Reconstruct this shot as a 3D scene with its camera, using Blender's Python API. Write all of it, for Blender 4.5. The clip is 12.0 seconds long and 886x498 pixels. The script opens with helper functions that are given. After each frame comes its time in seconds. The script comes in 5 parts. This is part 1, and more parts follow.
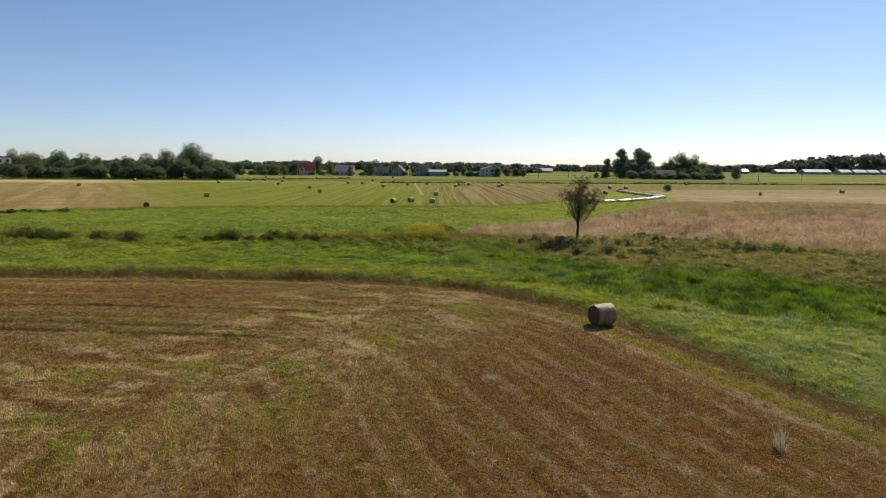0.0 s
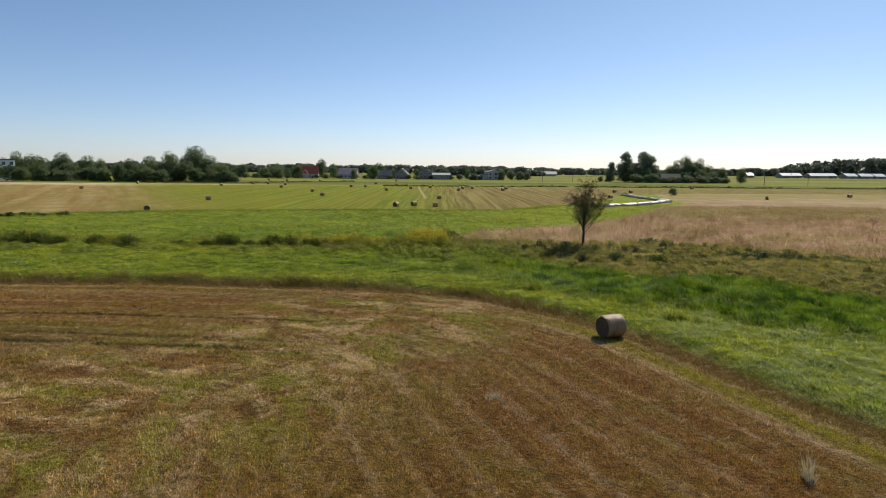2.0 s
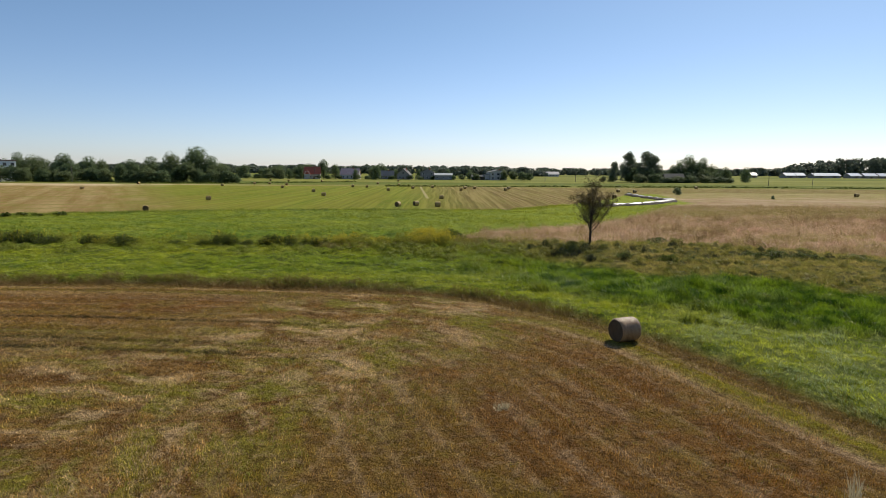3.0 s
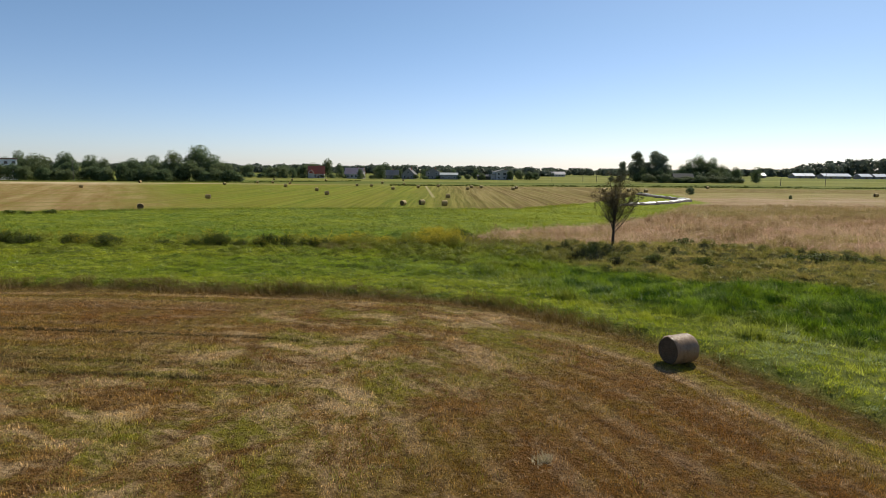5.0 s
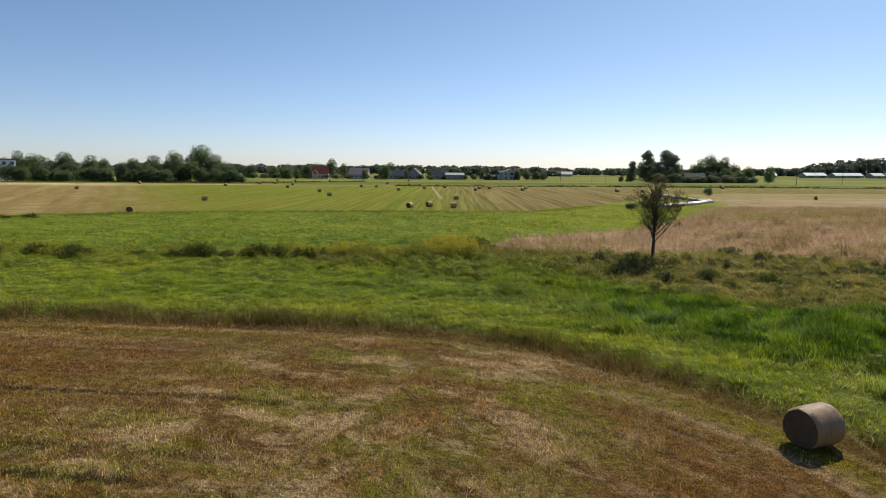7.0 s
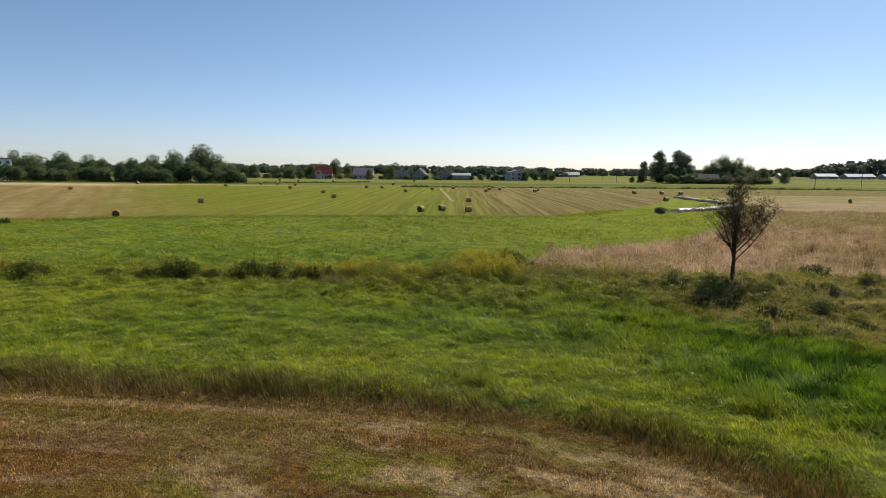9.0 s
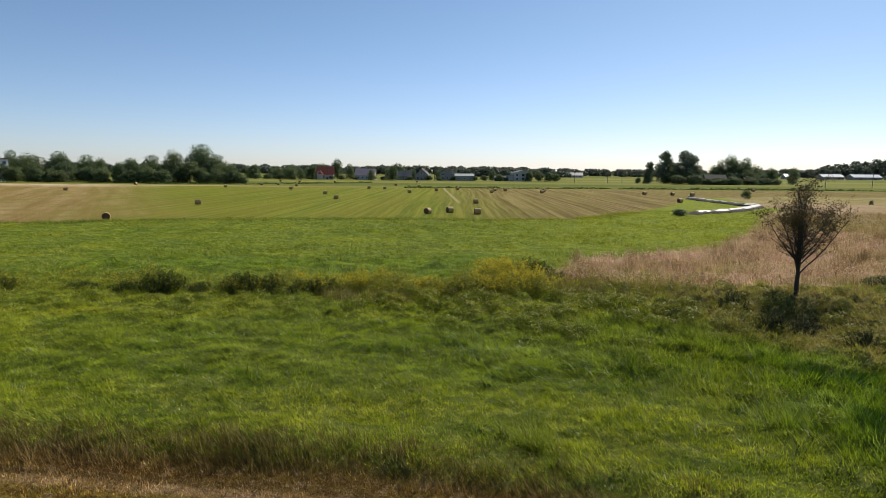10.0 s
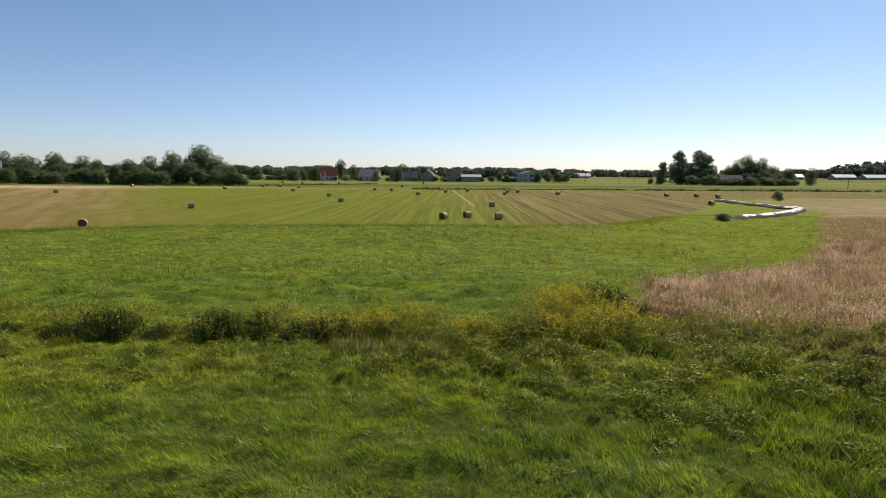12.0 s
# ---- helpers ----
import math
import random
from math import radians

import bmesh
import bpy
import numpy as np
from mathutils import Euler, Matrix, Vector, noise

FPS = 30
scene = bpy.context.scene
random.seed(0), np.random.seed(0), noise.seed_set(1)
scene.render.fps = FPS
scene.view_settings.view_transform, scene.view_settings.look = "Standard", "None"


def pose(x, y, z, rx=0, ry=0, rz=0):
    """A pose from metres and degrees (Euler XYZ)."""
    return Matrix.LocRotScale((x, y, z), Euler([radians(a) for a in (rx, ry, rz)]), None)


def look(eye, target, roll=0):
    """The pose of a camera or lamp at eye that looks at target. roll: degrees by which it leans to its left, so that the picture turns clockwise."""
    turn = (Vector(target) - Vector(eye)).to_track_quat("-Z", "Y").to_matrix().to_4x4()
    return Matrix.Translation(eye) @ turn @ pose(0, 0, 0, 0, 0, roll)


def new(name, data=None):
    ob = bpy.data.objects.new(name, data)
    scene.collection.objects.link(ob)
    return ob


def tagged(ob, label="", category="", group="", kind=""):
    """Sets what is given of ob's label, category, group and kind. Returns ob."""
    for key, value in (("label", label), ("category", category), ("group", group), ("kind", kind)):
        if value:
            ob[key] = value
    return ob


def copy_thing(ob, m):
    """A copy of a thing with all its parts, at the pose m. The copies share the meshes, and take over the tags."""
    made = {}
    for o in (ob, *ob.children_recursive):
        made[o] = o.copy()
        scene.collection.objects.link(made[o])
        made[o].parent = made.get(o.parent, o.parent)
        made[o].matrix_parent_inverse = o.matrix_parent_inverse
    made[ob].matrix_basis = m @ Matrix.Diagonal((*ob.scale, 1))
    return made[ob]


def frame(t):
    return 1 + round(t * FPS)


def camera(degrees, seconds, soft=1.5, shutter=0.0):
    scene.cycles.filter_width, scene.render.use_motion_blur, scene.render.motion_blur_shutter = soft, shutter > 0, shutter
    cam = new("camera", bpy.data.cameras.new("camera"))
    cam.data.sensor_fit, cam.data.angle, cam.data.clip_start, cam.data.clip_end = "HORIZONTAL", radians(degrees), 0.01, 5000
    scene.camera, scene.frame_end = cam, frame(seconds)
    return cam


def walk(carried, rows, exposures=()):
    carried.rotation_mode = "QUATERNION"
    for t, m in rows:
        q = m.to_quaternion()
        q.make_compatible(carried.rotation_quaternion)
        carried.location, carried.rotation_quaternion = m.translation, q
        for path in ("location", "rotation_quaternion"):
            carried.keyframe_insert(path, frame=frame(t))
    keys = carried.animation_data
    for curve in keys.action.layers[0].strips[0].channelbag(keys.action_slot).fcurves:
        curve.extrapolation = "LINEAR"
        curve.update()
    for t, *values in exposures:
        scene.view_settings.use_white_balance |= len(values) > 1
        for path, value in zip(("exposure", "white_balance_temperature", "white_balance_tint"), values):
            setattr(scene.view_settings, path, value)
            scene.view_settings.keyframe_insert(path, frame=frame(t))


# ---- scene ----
cam = camera(72.6, 12.0, soft=0.5)

PATH = [
    (0, (0.553, -1.185, 10.229), (0.57, 0.795, 9.951), 0.4),
    (1, (0.666, -0.696, 10.447), (0.678, 1.285, 10.174), 0.5),
    (2, (0.698, 0.513, 10.3), (0.703, 2.495, 10.032), 0.5),
    (3, (0.597, 2.471, 9.95), (0.595, 4.454, 9.684), 0.4),
    (5, (-0.002, 8.367, 9.254), (-0.019, 10.349, 8.989), 0.5),
    (5.5, (-0.163, 10.271, 9.161), (-0.184, 12.253, 8.895), 0.4),
    (6, (-0.366, 12.406, 9.204), (-0.392, 14.388, 8.938), 0.4),
    (6.5, (-0.657, 14.71, 9.209), (-0.686, 16.692, 8.944), 0.5),
    (7, (-1.053, 17.139, 9.231), (-1.086, 19.121, 8.966), 0.4),
    (9, (-3.609, 27.976, 9.363), (-3.652, 29.958, 9.098), 0.5),
    (9.5, (-4.362, 31.12, 9.317), (-4.408, 33.102, 9.053), 0.5),
    (10, (-5.135, 34.168, 9.251), (-5.182, 36.15, 8.988), 0.5),
    (10.5, (-5.935, 37.194, 9.122), (-5.985, 39.176, 8.861), 0.5),
    (11, (-6.676, 40.253, 9.087), (-6.729, 42.236, 8.826), 0.4),
    (11.5, (-7.424, 43.37, 9.038), (-7.479, 45.352, 8.778), 0.3),
    (12, (-8.121, 46.514, 9.087), (-8.178, 48.497, 8.827), 0.4),
]
walk(cam, [(t, look(eye, target, roll)) for t, eye, target, roll in PATH])

# ---- light ----
SUN_AZIMUTH, SUN_HEIGHT = radians(33), radians(43)
world = bpy.data.worlds.new("sky")
scene.world = world
world.use_nodes = True
sky = world.node_tree.nodes.new("ShaderNodeTexSky")
sky.sky_type, sky.sun_disc = "NISHITA", False
sky.sun_elevation, sky.sun_rotation = SUN_HEIGHT, SUN_AZIMUTH
sky.altitude, sky.air_density, sky.dust_density, sky.ozone_density = 300, 0.82, 0.4, 0.7
background = world.node_tree.nodes["Background"]
background.inputs["Strength"].default_value = 0.10
tint = world.node_tree.nodes.new("ShaderNodeMix")
tint.data_type, tint.blend_type = "RGBA", "MULTIPLY"
tint.inputs[0].default_value = 1.0
climb = world.node_tree.nodes.new("ShaderNodeSeparateXYZ")
world.node_tree.links.new(world.node_tree.nodes.new("ShaderNodeTexCoord").outputs["Generated"], climb.inputs[0])
haze = world.node_tree.nodes.new("ShaderNodeValToRGB")
haze.color_ramp.elements[0].color, haze.color_ramp.elements[1].color = (0.90, 0.945, 1.17, 1), (0.86, 0.985, 1.08, 1)
haze.color_ramp.elements[1].position = 0.22
world.node_tree.links.new(climb.outputs[2], haze.inputs[0])
world.node_tree.links.new(haze.outputs[0], tint.inputs[7])
world.node_tree.links.new(sky.outputs[0], tint.inputs[6])
world.node_tree.links.new(tint.outputs[2], background.inputs["Color"])
sun_data = bpy.data.lights.new("sun", "SUN")
sun_data.energy, sun_data.angle, sun_data.color = 5.3, radians(0.53), (1.0, 0.92, 0.77)
sun = new("sun", sun_data)
sun.matrix_world = look((0, 0, 60), (-60 * math.sin(SUN_AZIMUTH) * math.cos(SUN_HEIGHT), -60 * math.cos(SUN_AZIMUTH) * math.cos(SUN_HEIGHT), 60 - 60 * math.sin(SUN_HEIGHT)))
scene.view_settings.exposure = 0.0


# ---- noise and fields ----
def lattice(ix, iy, seed):
    h = np.sin(ix * 127.1 + iy * 311.7 + seed * 74.7) * 43758.5453
    return h - np.floor(h)


def value_noise(x, y, seed=0):
    ix, iy = np.floor(x), np.floor(y)
    fx, fy = x - ix, y - iy
    fx, fy = fx * fx * (3 - 2 * fx), fy * fy * (3 - 2 * fy)
    a, b = lattice(ix, iy, seed), lattice(ix + 1, iy, seed)
    c, d = lattice(ix, iy + 1, seed), lattice(ix + 1, iy + 1, seed)
    return (a + (b - a) * fx) * (1 - fy) + (c + (d - c) * fx) * fy


def cloud(x, y, size, seed=0, octaves=3):
    """Layered noise from 0 to 1 with lumps of that size in metres."""
    total, weight, out = 0.0, 1.0, 0.0
    for i in range(octaves):
        out = out + weight * value_noise(x / size * 2**i + 17.3 * i, y / size * 2**i - 9.1 * i, seed + i)
        total, weight = total + weight, weight * 0.5
    return out / total


def ramp(lo, hi, v):
    u = np.clip((v - lo) / (hi - lo), 0, 1)
    return u * u * (3 - 2 * u)


def border(line, x, y):
    """Signed distance to a line of points (positive to its right when walking along it), and the way along it."""
    best, along, sign, run = np.full(x.shape, 1e9), np.zeros(x.shape), np.ones(x.shape), 0.0
    for (ax, ay), (bx, by) in zip(line, line[1:]):
        dx, dy = bx - ax, by - ay
        length = math.hypot(dx, dy)
        u = np.clip(((x - ax) * dx + (y - ay) * dy) / length**2, 0, 1)
        px, py = x - ax - u * dx, y - ay - u * dy
        d = np.hypot(px, py)
        near = d < best
        best = np.where(near, d, best)
        along = np.where(near, run + u * length, along)
        sign = np.where(near, np.where(dx * (y - ay) - dy * (x - ax) < 0, 1.0, -1.0), sign)
        run += length
    return best * sign, along


STUBBLE_EDGE = [(-400, 55), (-24, 53.2), (-8, 51.8), (0, 50), (5.2, 47), (10.3, 42), (13.4, 37.8), (15.6, 32), (18, 25.5), (23, 14), (35, -15), (150, -260)]
HAY_EDGE = [(-900, 70), (-110, 112), (-90, 121), (-74, 128), (-63, 136), (-46, 141), (-19, 144), (0, 145), (17, 148), (33, 167), (52, 196), (73, 241), (110, 262), (900, 330)]
DRY_FAR_EDGE = [(1, 84), (8, 96), (16, 99.5), (25, 105), (37.5, 124), (56, 157), (64, 171), (74, 182), (84, 236), (100, 296), (900, 330)]
DRY_NEAR_EDGE = [(1, 84), (8, 80), (18, 81.5), (26, 82), (38, 75), (52, 68.5), (90, 60), (900, 20)]
LUSH_FAR_EDGE = [(5, 68), (10.4, 65), (18.6, 58), (28.4, 54.5), (36, 46), (60, 36), (300, -60)]
LUSH_NEAR_EDGE = [(5, 55), (8.5, 53), (14.8, 46), (21, 41), (28.5, 36), (50, 27), (300, -80)]
BAND = [(-60, 6), (-25, 17), (-14, 24), (-8, 31), (-3.5, 38), (2, 45.5)]
ZONES = ("stub", "across", "along", "band", "dry", "lush", "rough", "hay", "tan", "plough")


def zones(x, y):
    """What grows at each place: soft masks from 0 to 1, and the way across and along the stubble rows."""
    wob = (cloud(x, y, 2.2, 3) - 0.5) * 1.6
    wide = (cloud(x, y, 9.0, 7) - 0.5) * 5.0
    z = {}
    d, z["along"] = border(STUBBLE_EDGE, x, y)
    z["across"] = d
    z["stub"] = ramp(-0.3, 0.5, d + 0.35 * wob)
    b, _ = border(BAND, x, y)
    patch = cloud(x, y, 3.2, 21)
    z["band"] = z["stub"] * ramp(14.0, 5.0, np.abs(b + 1.5) + 1.2 * wide) * ramp(0.25, 0.5, patch + 0.10) * ramp(0.8, 2.5, d)
    far, _ = border(DRY_FAR_EDGE, x, y)
    near, _ = border(DRY_NEAR_EDGE, x, y)
    z["dry"] = ramp(-1.0, 1.5, np.minimum(far, -near) + wob + 0.3 * wide)
    up, _ = border(LUSH_FAR_EDGE, x, y)
    low, _ = border(LUSH_NEAR_EDGE, x, y)
    z["lush"] = ramp(-1.5, 1.5, np.minimum(up, -low) + 1.4 * wob + 0.6 * wide) * ramp(2, 12, x + wide)
    z["lush"] = np.maximum(z["lush"], 0.5 * ramp(57, 61, y + 0.5 * wide) * ramp(72, 68, y + 0.5 * wide) * ramp(-34, -20, x) * ramp(12, 6, x))
    z["lush"] = np.maximum(z["lush"], 0.55 * ramp(83, 87, y + 0.4 * wide) * ramp(101, 92, y + wide) * ramp(-48, -38, x) * ramp(2, -4, x))
    z["rough"] = ramp(-2.0, 2.0, np.minimum(near, -up) + wide) * ramp(5, 14, x + wide) * (1 - z["lush"])
    hd, _ = border(HAY_EDGE, x, y)
    z["hay"] = ramp(-0.8, 1.2, -hd + 1.2 * wob + 0.2 * wide) * ramp(334, 328, y)
    z["tan"] = z["hay"] * ramp(-20, 26, -(x + 60 + 0.54 * (y - 140)) + 4 * wide) + (1 - z["hay"]) * ramp(-96, -108, x - 0.25 * (y - 115) + 2 * wide) * ramp(88, 94, y) * ramp(345, 333, y)
    z["plough"] = z["hay"] * ramp(-14, 22, x + 0.05 * (y - 150) + wide)
    return z


def domes(x, y, cell, seed):
    """Rounded tussocks on a jittered grid, from 0 to 1."""
    best = np.zeros(x.shape)
    ix, iy = np.floor(x / cell), np.floor(y / cell)
    for ox in (-1, 0, 1):
        for oy in (-1, 0, 1):
            jx, jy = ix + ox, iy + oy
            px, py = (jx + lattice(jx, jy, seed)) * cell, (jy + lattice(jx, jy, seed + 5)) * cell
            r = cell * (0.35 + 0.40 * lattice(jx, jy, seed + 9))
            best = np.maximum(best, (1 - ((x - px) ** 2 + (y - py) ** 2) / r**2) * (0.4 + 0.6 * lattice(jx, jy, seed + 13)))
    return best


def ground_height(x, y, z=None):
    """The lie of the land: almost level, with tussocks where nothing is mown."""
    z = z or zones(x, y)
    wild = np.clip((1 - z["stub"]) * (1 - z["hay"]), 0, 1)
    by_ditch = np.exp(-(((y - 74.5) / 4.5) ** 2)) * (0.35 + 0.65 * ramp(-20, 0, x)) * (1 - z["dry"])
    lumps = 0.22 * (cloud(x, y, 1.5, 40, 2) - 0.5) + 0.25 * (cloud(x, y, 6.0, 42, 2) - 0.5)
    lumps = lumps * (1 + 1.0 * z["lush"] + 0.6 * z["rough"]) + (0.12 + 0.22 * z["lush"] + 0.50 * z["rough"] + 0.75 * by_ditch) * domes(x, y, 1.5, 3) + 0.10 * domes(x, y, 3.7, 8) * (1 - z["dry"]) + 0.17 * np.maximum(domes(x, y, 0.85, 17), 0) * (1 - z["dry"])
    bank = 0.26 * np.exp(-((z["across"] + 1.2) / 1.3) ** 2)
    fade = ramp(330, 200, y)
    return wild * (lumps + bank) * fade + z["stub"] * 0.05 * (cloud(x, y, 1.1, 50, 2) - 0.5) + 0.02 * z["hay"] * (cloud(x, y, 3, 51, 2) - 0.5)


# ---- materials ----
def shader(name):
    mat = bpy.data.materials.new(name)
    mat.use_nodes = True
    nt = mat.node_tree
    return mat, nt, nt.nodes["Principled BSDF"]


def node(nt, kind, inputs=(), operation="", attribute_name="", data_type="", blend_type=""):
    n = nt.nodes.new("ShaderNode" + kind)
    if operation:
        n.operation = operation
    if attribute_name:
        n.attribute_name = attribute_name
    if data_type:
        n.data_type = data_type
    if blend_type:
        n.blend_type = blend_type
    for key, value in dict(inputs).items():
        if isinstance(value, bpy.types.NodeSocket):
            nt.links.new(value, n.inputs[key])
        else:
            n.inputs[key].default_value = value
    return n


def blend(nt, fac, a, b, kind="MIX"):
    n = node(nt, "Mix", data_type="RGBA", blend_type=kind)
    for socket, value in ((n.inputs[0], fac), (n.inputs[6], a), (n.inputs[7], b)):
        if isinstance(value, bpy.types.NodeSocket):
            nt.links.new(value, socket)
        else:
            socket.default_value = value if not isinstance(value, tuple) else (*value, 1)
    return n.outputs[2]


def calc(nt, op, a, b=0.0, c=0.0):
    return node(nt, "Math", {0: a, 1: b, 2: c}, operation=op).outputs[0]


def stops(nt, fac, rows, mode="LINEAR"):
    n = node(nt, "ValToRGB", {0: fac})
    n.color_ramp.interpolation = mode
    for i, (at, colour) in enumerate(rows):
        e = n.color_ramp.elements[i] if i < 2 else n.color_ramp.elements.new(at)
        e.position, e.color = at, (*colour, 1)
    return n.outputs[0]


def grain(nt, vector, scale, detail=4, rough=0.55, lo=0.3, hi=0.7):
    n = node(nt, "TexNoise", {"Vector": vector, "Scale": scale, "Detail": detail, "Roughness": rough})
    return node(nt, "MapRange", {0: n.outputs[0], 1: lo, 2: hi}).outputs[0]


def attr(nt, name):
    return node(nt, "Attribute", attribute_name=name).outputs["Fac"]


def field_nodes(nt):
    """The colour of all that grows on the fields, by zone."""
    place = node(nt, "NewGeometry").outputs["Position"]
    xyz = node(nt, "SeparateXYZ", {0: place})
    fine, mid, wide = grain(nt, place, 2.5), grain(nt, place, 0.6, 4, 0.6, 0.36, 0.64), grain(nt, place, 0.09)
    # meadow
    lain = node(nt, "CombineXYZ", {0: calc(nt, "MULTIPLY", xyz.outputs[0], 0.10), 1: calc(nt, "MULTIPLY", xyz.outputs[1], 0.26), 2: 0.0}).outputs[0]
    meadow = blend(nt, mid, (0.088, 0.155, 0.008), (0.225, 0.295, 0.020))
    meadow = blend(nt, calc(nt, "MULTIPLY", wide, 0.75), meadow, (0.33, 0.35, 0.022))
    # waves in the grass: shaded hollows and streak highlights put into the colour
    meadow = blend(nt, calc(nt, "MULTIPLY", grain(nt, lain, 1.6, 4, 0.65, 0.45, 0.66), 0.75), meadow, (0.065, 0.125, 0.012))
    meadow = blend(nt, calc(nt, "MULTIPLY", grain(nt, lain, 2.6, 4, 0.65, 0.50, 0.68), 0.48), meadow, (0.39, 0.44, 0.09))
    lime = calc(nt, "MULTIPLY", node(nt, "MapRange", {0: xyz.outputs[0], 1: -8.0, 2: 22.0}).outputs[0], node(nt, "MapRange", {0: xyz.outputs[1], 1: 92.0, 2: 112.0}).outputs[0])
    meadow = blend(nt, calc(nt, "MULTIPLY", lime, 0.6), meadow, (0.32, 0.36, 0.016))
    # shine of the grass right of the stubble, painted as pale patches
    painted_sheen = calc(nt, "MULTIPLY", node(nt, "MapRange", {0: xyz.outputs[0], 1: 12.0, 2: 21.0}).outputs[0], node(nt, "MapRange", {0: xyz.outputs[1], 1: 52.0, 2: 44.0}).outputs[0])
    meadow = blend(nt, calc(nt, "MULTIPLY", calc(nt, "MULTIPLY", painted_sheen, grain(nt, place, 0.9, 5, 0.7, 0.46, 0.58)), 0.7), meadow, (0.40, 0.45, 0.20))
    past = node(nt, "MapRange", {0: xyz.outputs[1], 1: 80.0, 2: 88.0}).outputs[0]
    meadow = blend(nt, calc(nt, "MULTIPLY", calc(nt, "MULTIPLY", past, grain(nt, lain, 0.8, 5, 0.7, 0.44, 0.62)), 0.4), meadow, (0.19, 0.255, 0.055))
    meadow = blend(nt, calc(nt, "MULTIPLY", calc(nt, "MULTIPLY", past, grain(nt, lain, 3.3, 5, 0.7, 0.48, 0.62)), 0.35), meadow, (0.085, 0.125, 0.018))
    meadow = blend(nt, calc(nt, "MULTIPLY", grain(nt, place, 1.5, 4, 0.7, 0.48, 0.58), 0.5), meadow, (0.055, 0.10, 0.010))
    meadow = blend(nt, calc(nt, "MULTIPLY", grain(nt, place, 2.1, 4, 0.7, 0.53, 0.62), 0.5), meadow, (0.40, 0.43, 0.085))
    # lush hollow
    # clump shade and bright lain tops are worked into these colours
    lush = blend(nt, grain(nt, place, 0.5, 5, 0.65, 0.43, 0.57), (0.026, 0.072, 0.004), (0.175, 0.27, 0.014))
    lush = blend(nt, calc(nt, "MULTIPLY", grain(nt, lain, 1.9, 4, 0.65, 0.5, 0.68), 0.7), lush, (0.27, 0.36, 0.09))
    # rough tussocks
    rough = blend(nt, mid, (0.13, 0.14, 0.022), (0.33, 0.27, 0.11))
    rough = blend(nt, calc(nt, "MULTIPLY", fine, 0.5), rough, (0.12, 0.14, 0.045))
    # dry reed grass
    flat = node(nt, "CombineXYZ", {0: calc(nt, "MULTIPLY", xyz.outputs[0], 0.035), 1: calc(nt, "MULTIPLY", xyz.outputs[1], 0.11), 2: 0.0}).outputs[0]
    broad = node(nt, "CombineXYZ", {0: calc(nt, "MULTIPLY", xyz.outputs[0], 0.018), 1: calc(nt, "MULTIPLY", xyz.outputs[1], 0.075), 2: 0.0}).outputs[0]
    dry = blend(nt, mid, (0.33, 0.205, 0.11), (0.65, 0.49, 0.315))
    dry = blend(nt, grain(nt, flat, 1.3, 4, 0.6, 0.45, 0.58), dry, (0.66, 0.45, 0.33))
    dry = blend(nt, calc(nt, "MULTIPLY", grain(nt, flat, 2.3, 5, 0.62, 0.46, 0.55), 0.85), dry, (0.30, 0.285, 0.055))
    dry = blend(nt, calc(nt, "MULTIPLY", grain(nt, flat, 4.7, 4, 0.6, 0.48, 0.66), 0.75), dry, (0.27, 0.165, 0.085))
    belt = stops(nt, grain(nt, broad, 1.0, 4, 0.6, 0.3, 0.7), [(0.0, (0.25, 0.235, 0.05)), (1.0, (0.30, 0.27, 0.07)), (0.28, (0.36, 0.225, 0.13)), (0.42, (0.58, 0.42, 0.28)), (0.52, (0.27, 0.24, 0.055)), (0.62, (0.38, 0.24, 0.14)), (0.75, (0.62, 0.50, 0.32))])
    dry = blend(nt, node(nt, "MapRange", {0: xyz.outputs[1], 1: 100.0, 2: 150.0, 4: 0.85}).outputs[0], dry, belt)
    depth = calc(nt, "MULTIPLY_ADD", xyz.outputs[1], 1 / 260, calc(nt, "MULTIPLY_ADD", grain(nt, broad, 2.2, 5, 0.65, 0.25, 0.75), 0.16, -0.35))
    strips = stops(nt, depth, [(0.0, (0.42, 0.27, 0.18)), (1.0, (0.22, 0.235, 0.05)), (0.11, (0.60, 0.40, 0.29)), (0.20, (0.52, 0.36, 0.22)), (0.25, (0.25, 0.22, 0.055)), (0.33, (0.27, 0.215, 0.07)), (0.38, (0.47, 0.34, 0.22)), (0.45, (0.36, 0.25, 0.14)), (0.52, (0.45, 0.32, 0.20)), (0.60, (0.30, 0.26, 0.085)), (0.8, (0.25, 0.245, 0.06))])
    dry = blend(nt, node(nt, "MapRange", {0: xyz.outputs[1], 1: 85.0, 2: 125.0, 3: 0.2, 4: 0.65}).outputs[0], dry, strips)
    dry = blend(nt, calc(nt, "MULTIPLY", grain(nt, broad, 5.0, 6, 0.72, 0.50, 0.60), 0.6), dry, (0.25, 0.225, 0.06))
    dry = blend(nt, calc(nt, "MULTIPLY", grain(nt, place, 0.16, 6, 0.72, 0.54, 0.62), 0.55), dry, (0.27, 0.17, 0.09))
    # hay field, in swaths
    bent = node(nt, "VectorMath", {0: place, 1: node(nt, "VectorMath", {0: node(nt, "TexNoise", {"Vector": place, "Scale": 0.02, "Detail": 1.0}).outputs["Color"], 1: (2.5, 0.0, 0.0)}, operation="MULTIPLY").outputs[0]}, operation="ADD").outputs[0]
    swath = node(nt, "Mapping", {0: bent, 2: (0, 0, radians(-4)), 3: (0.72, 0.010, 1)}).outputs[0]
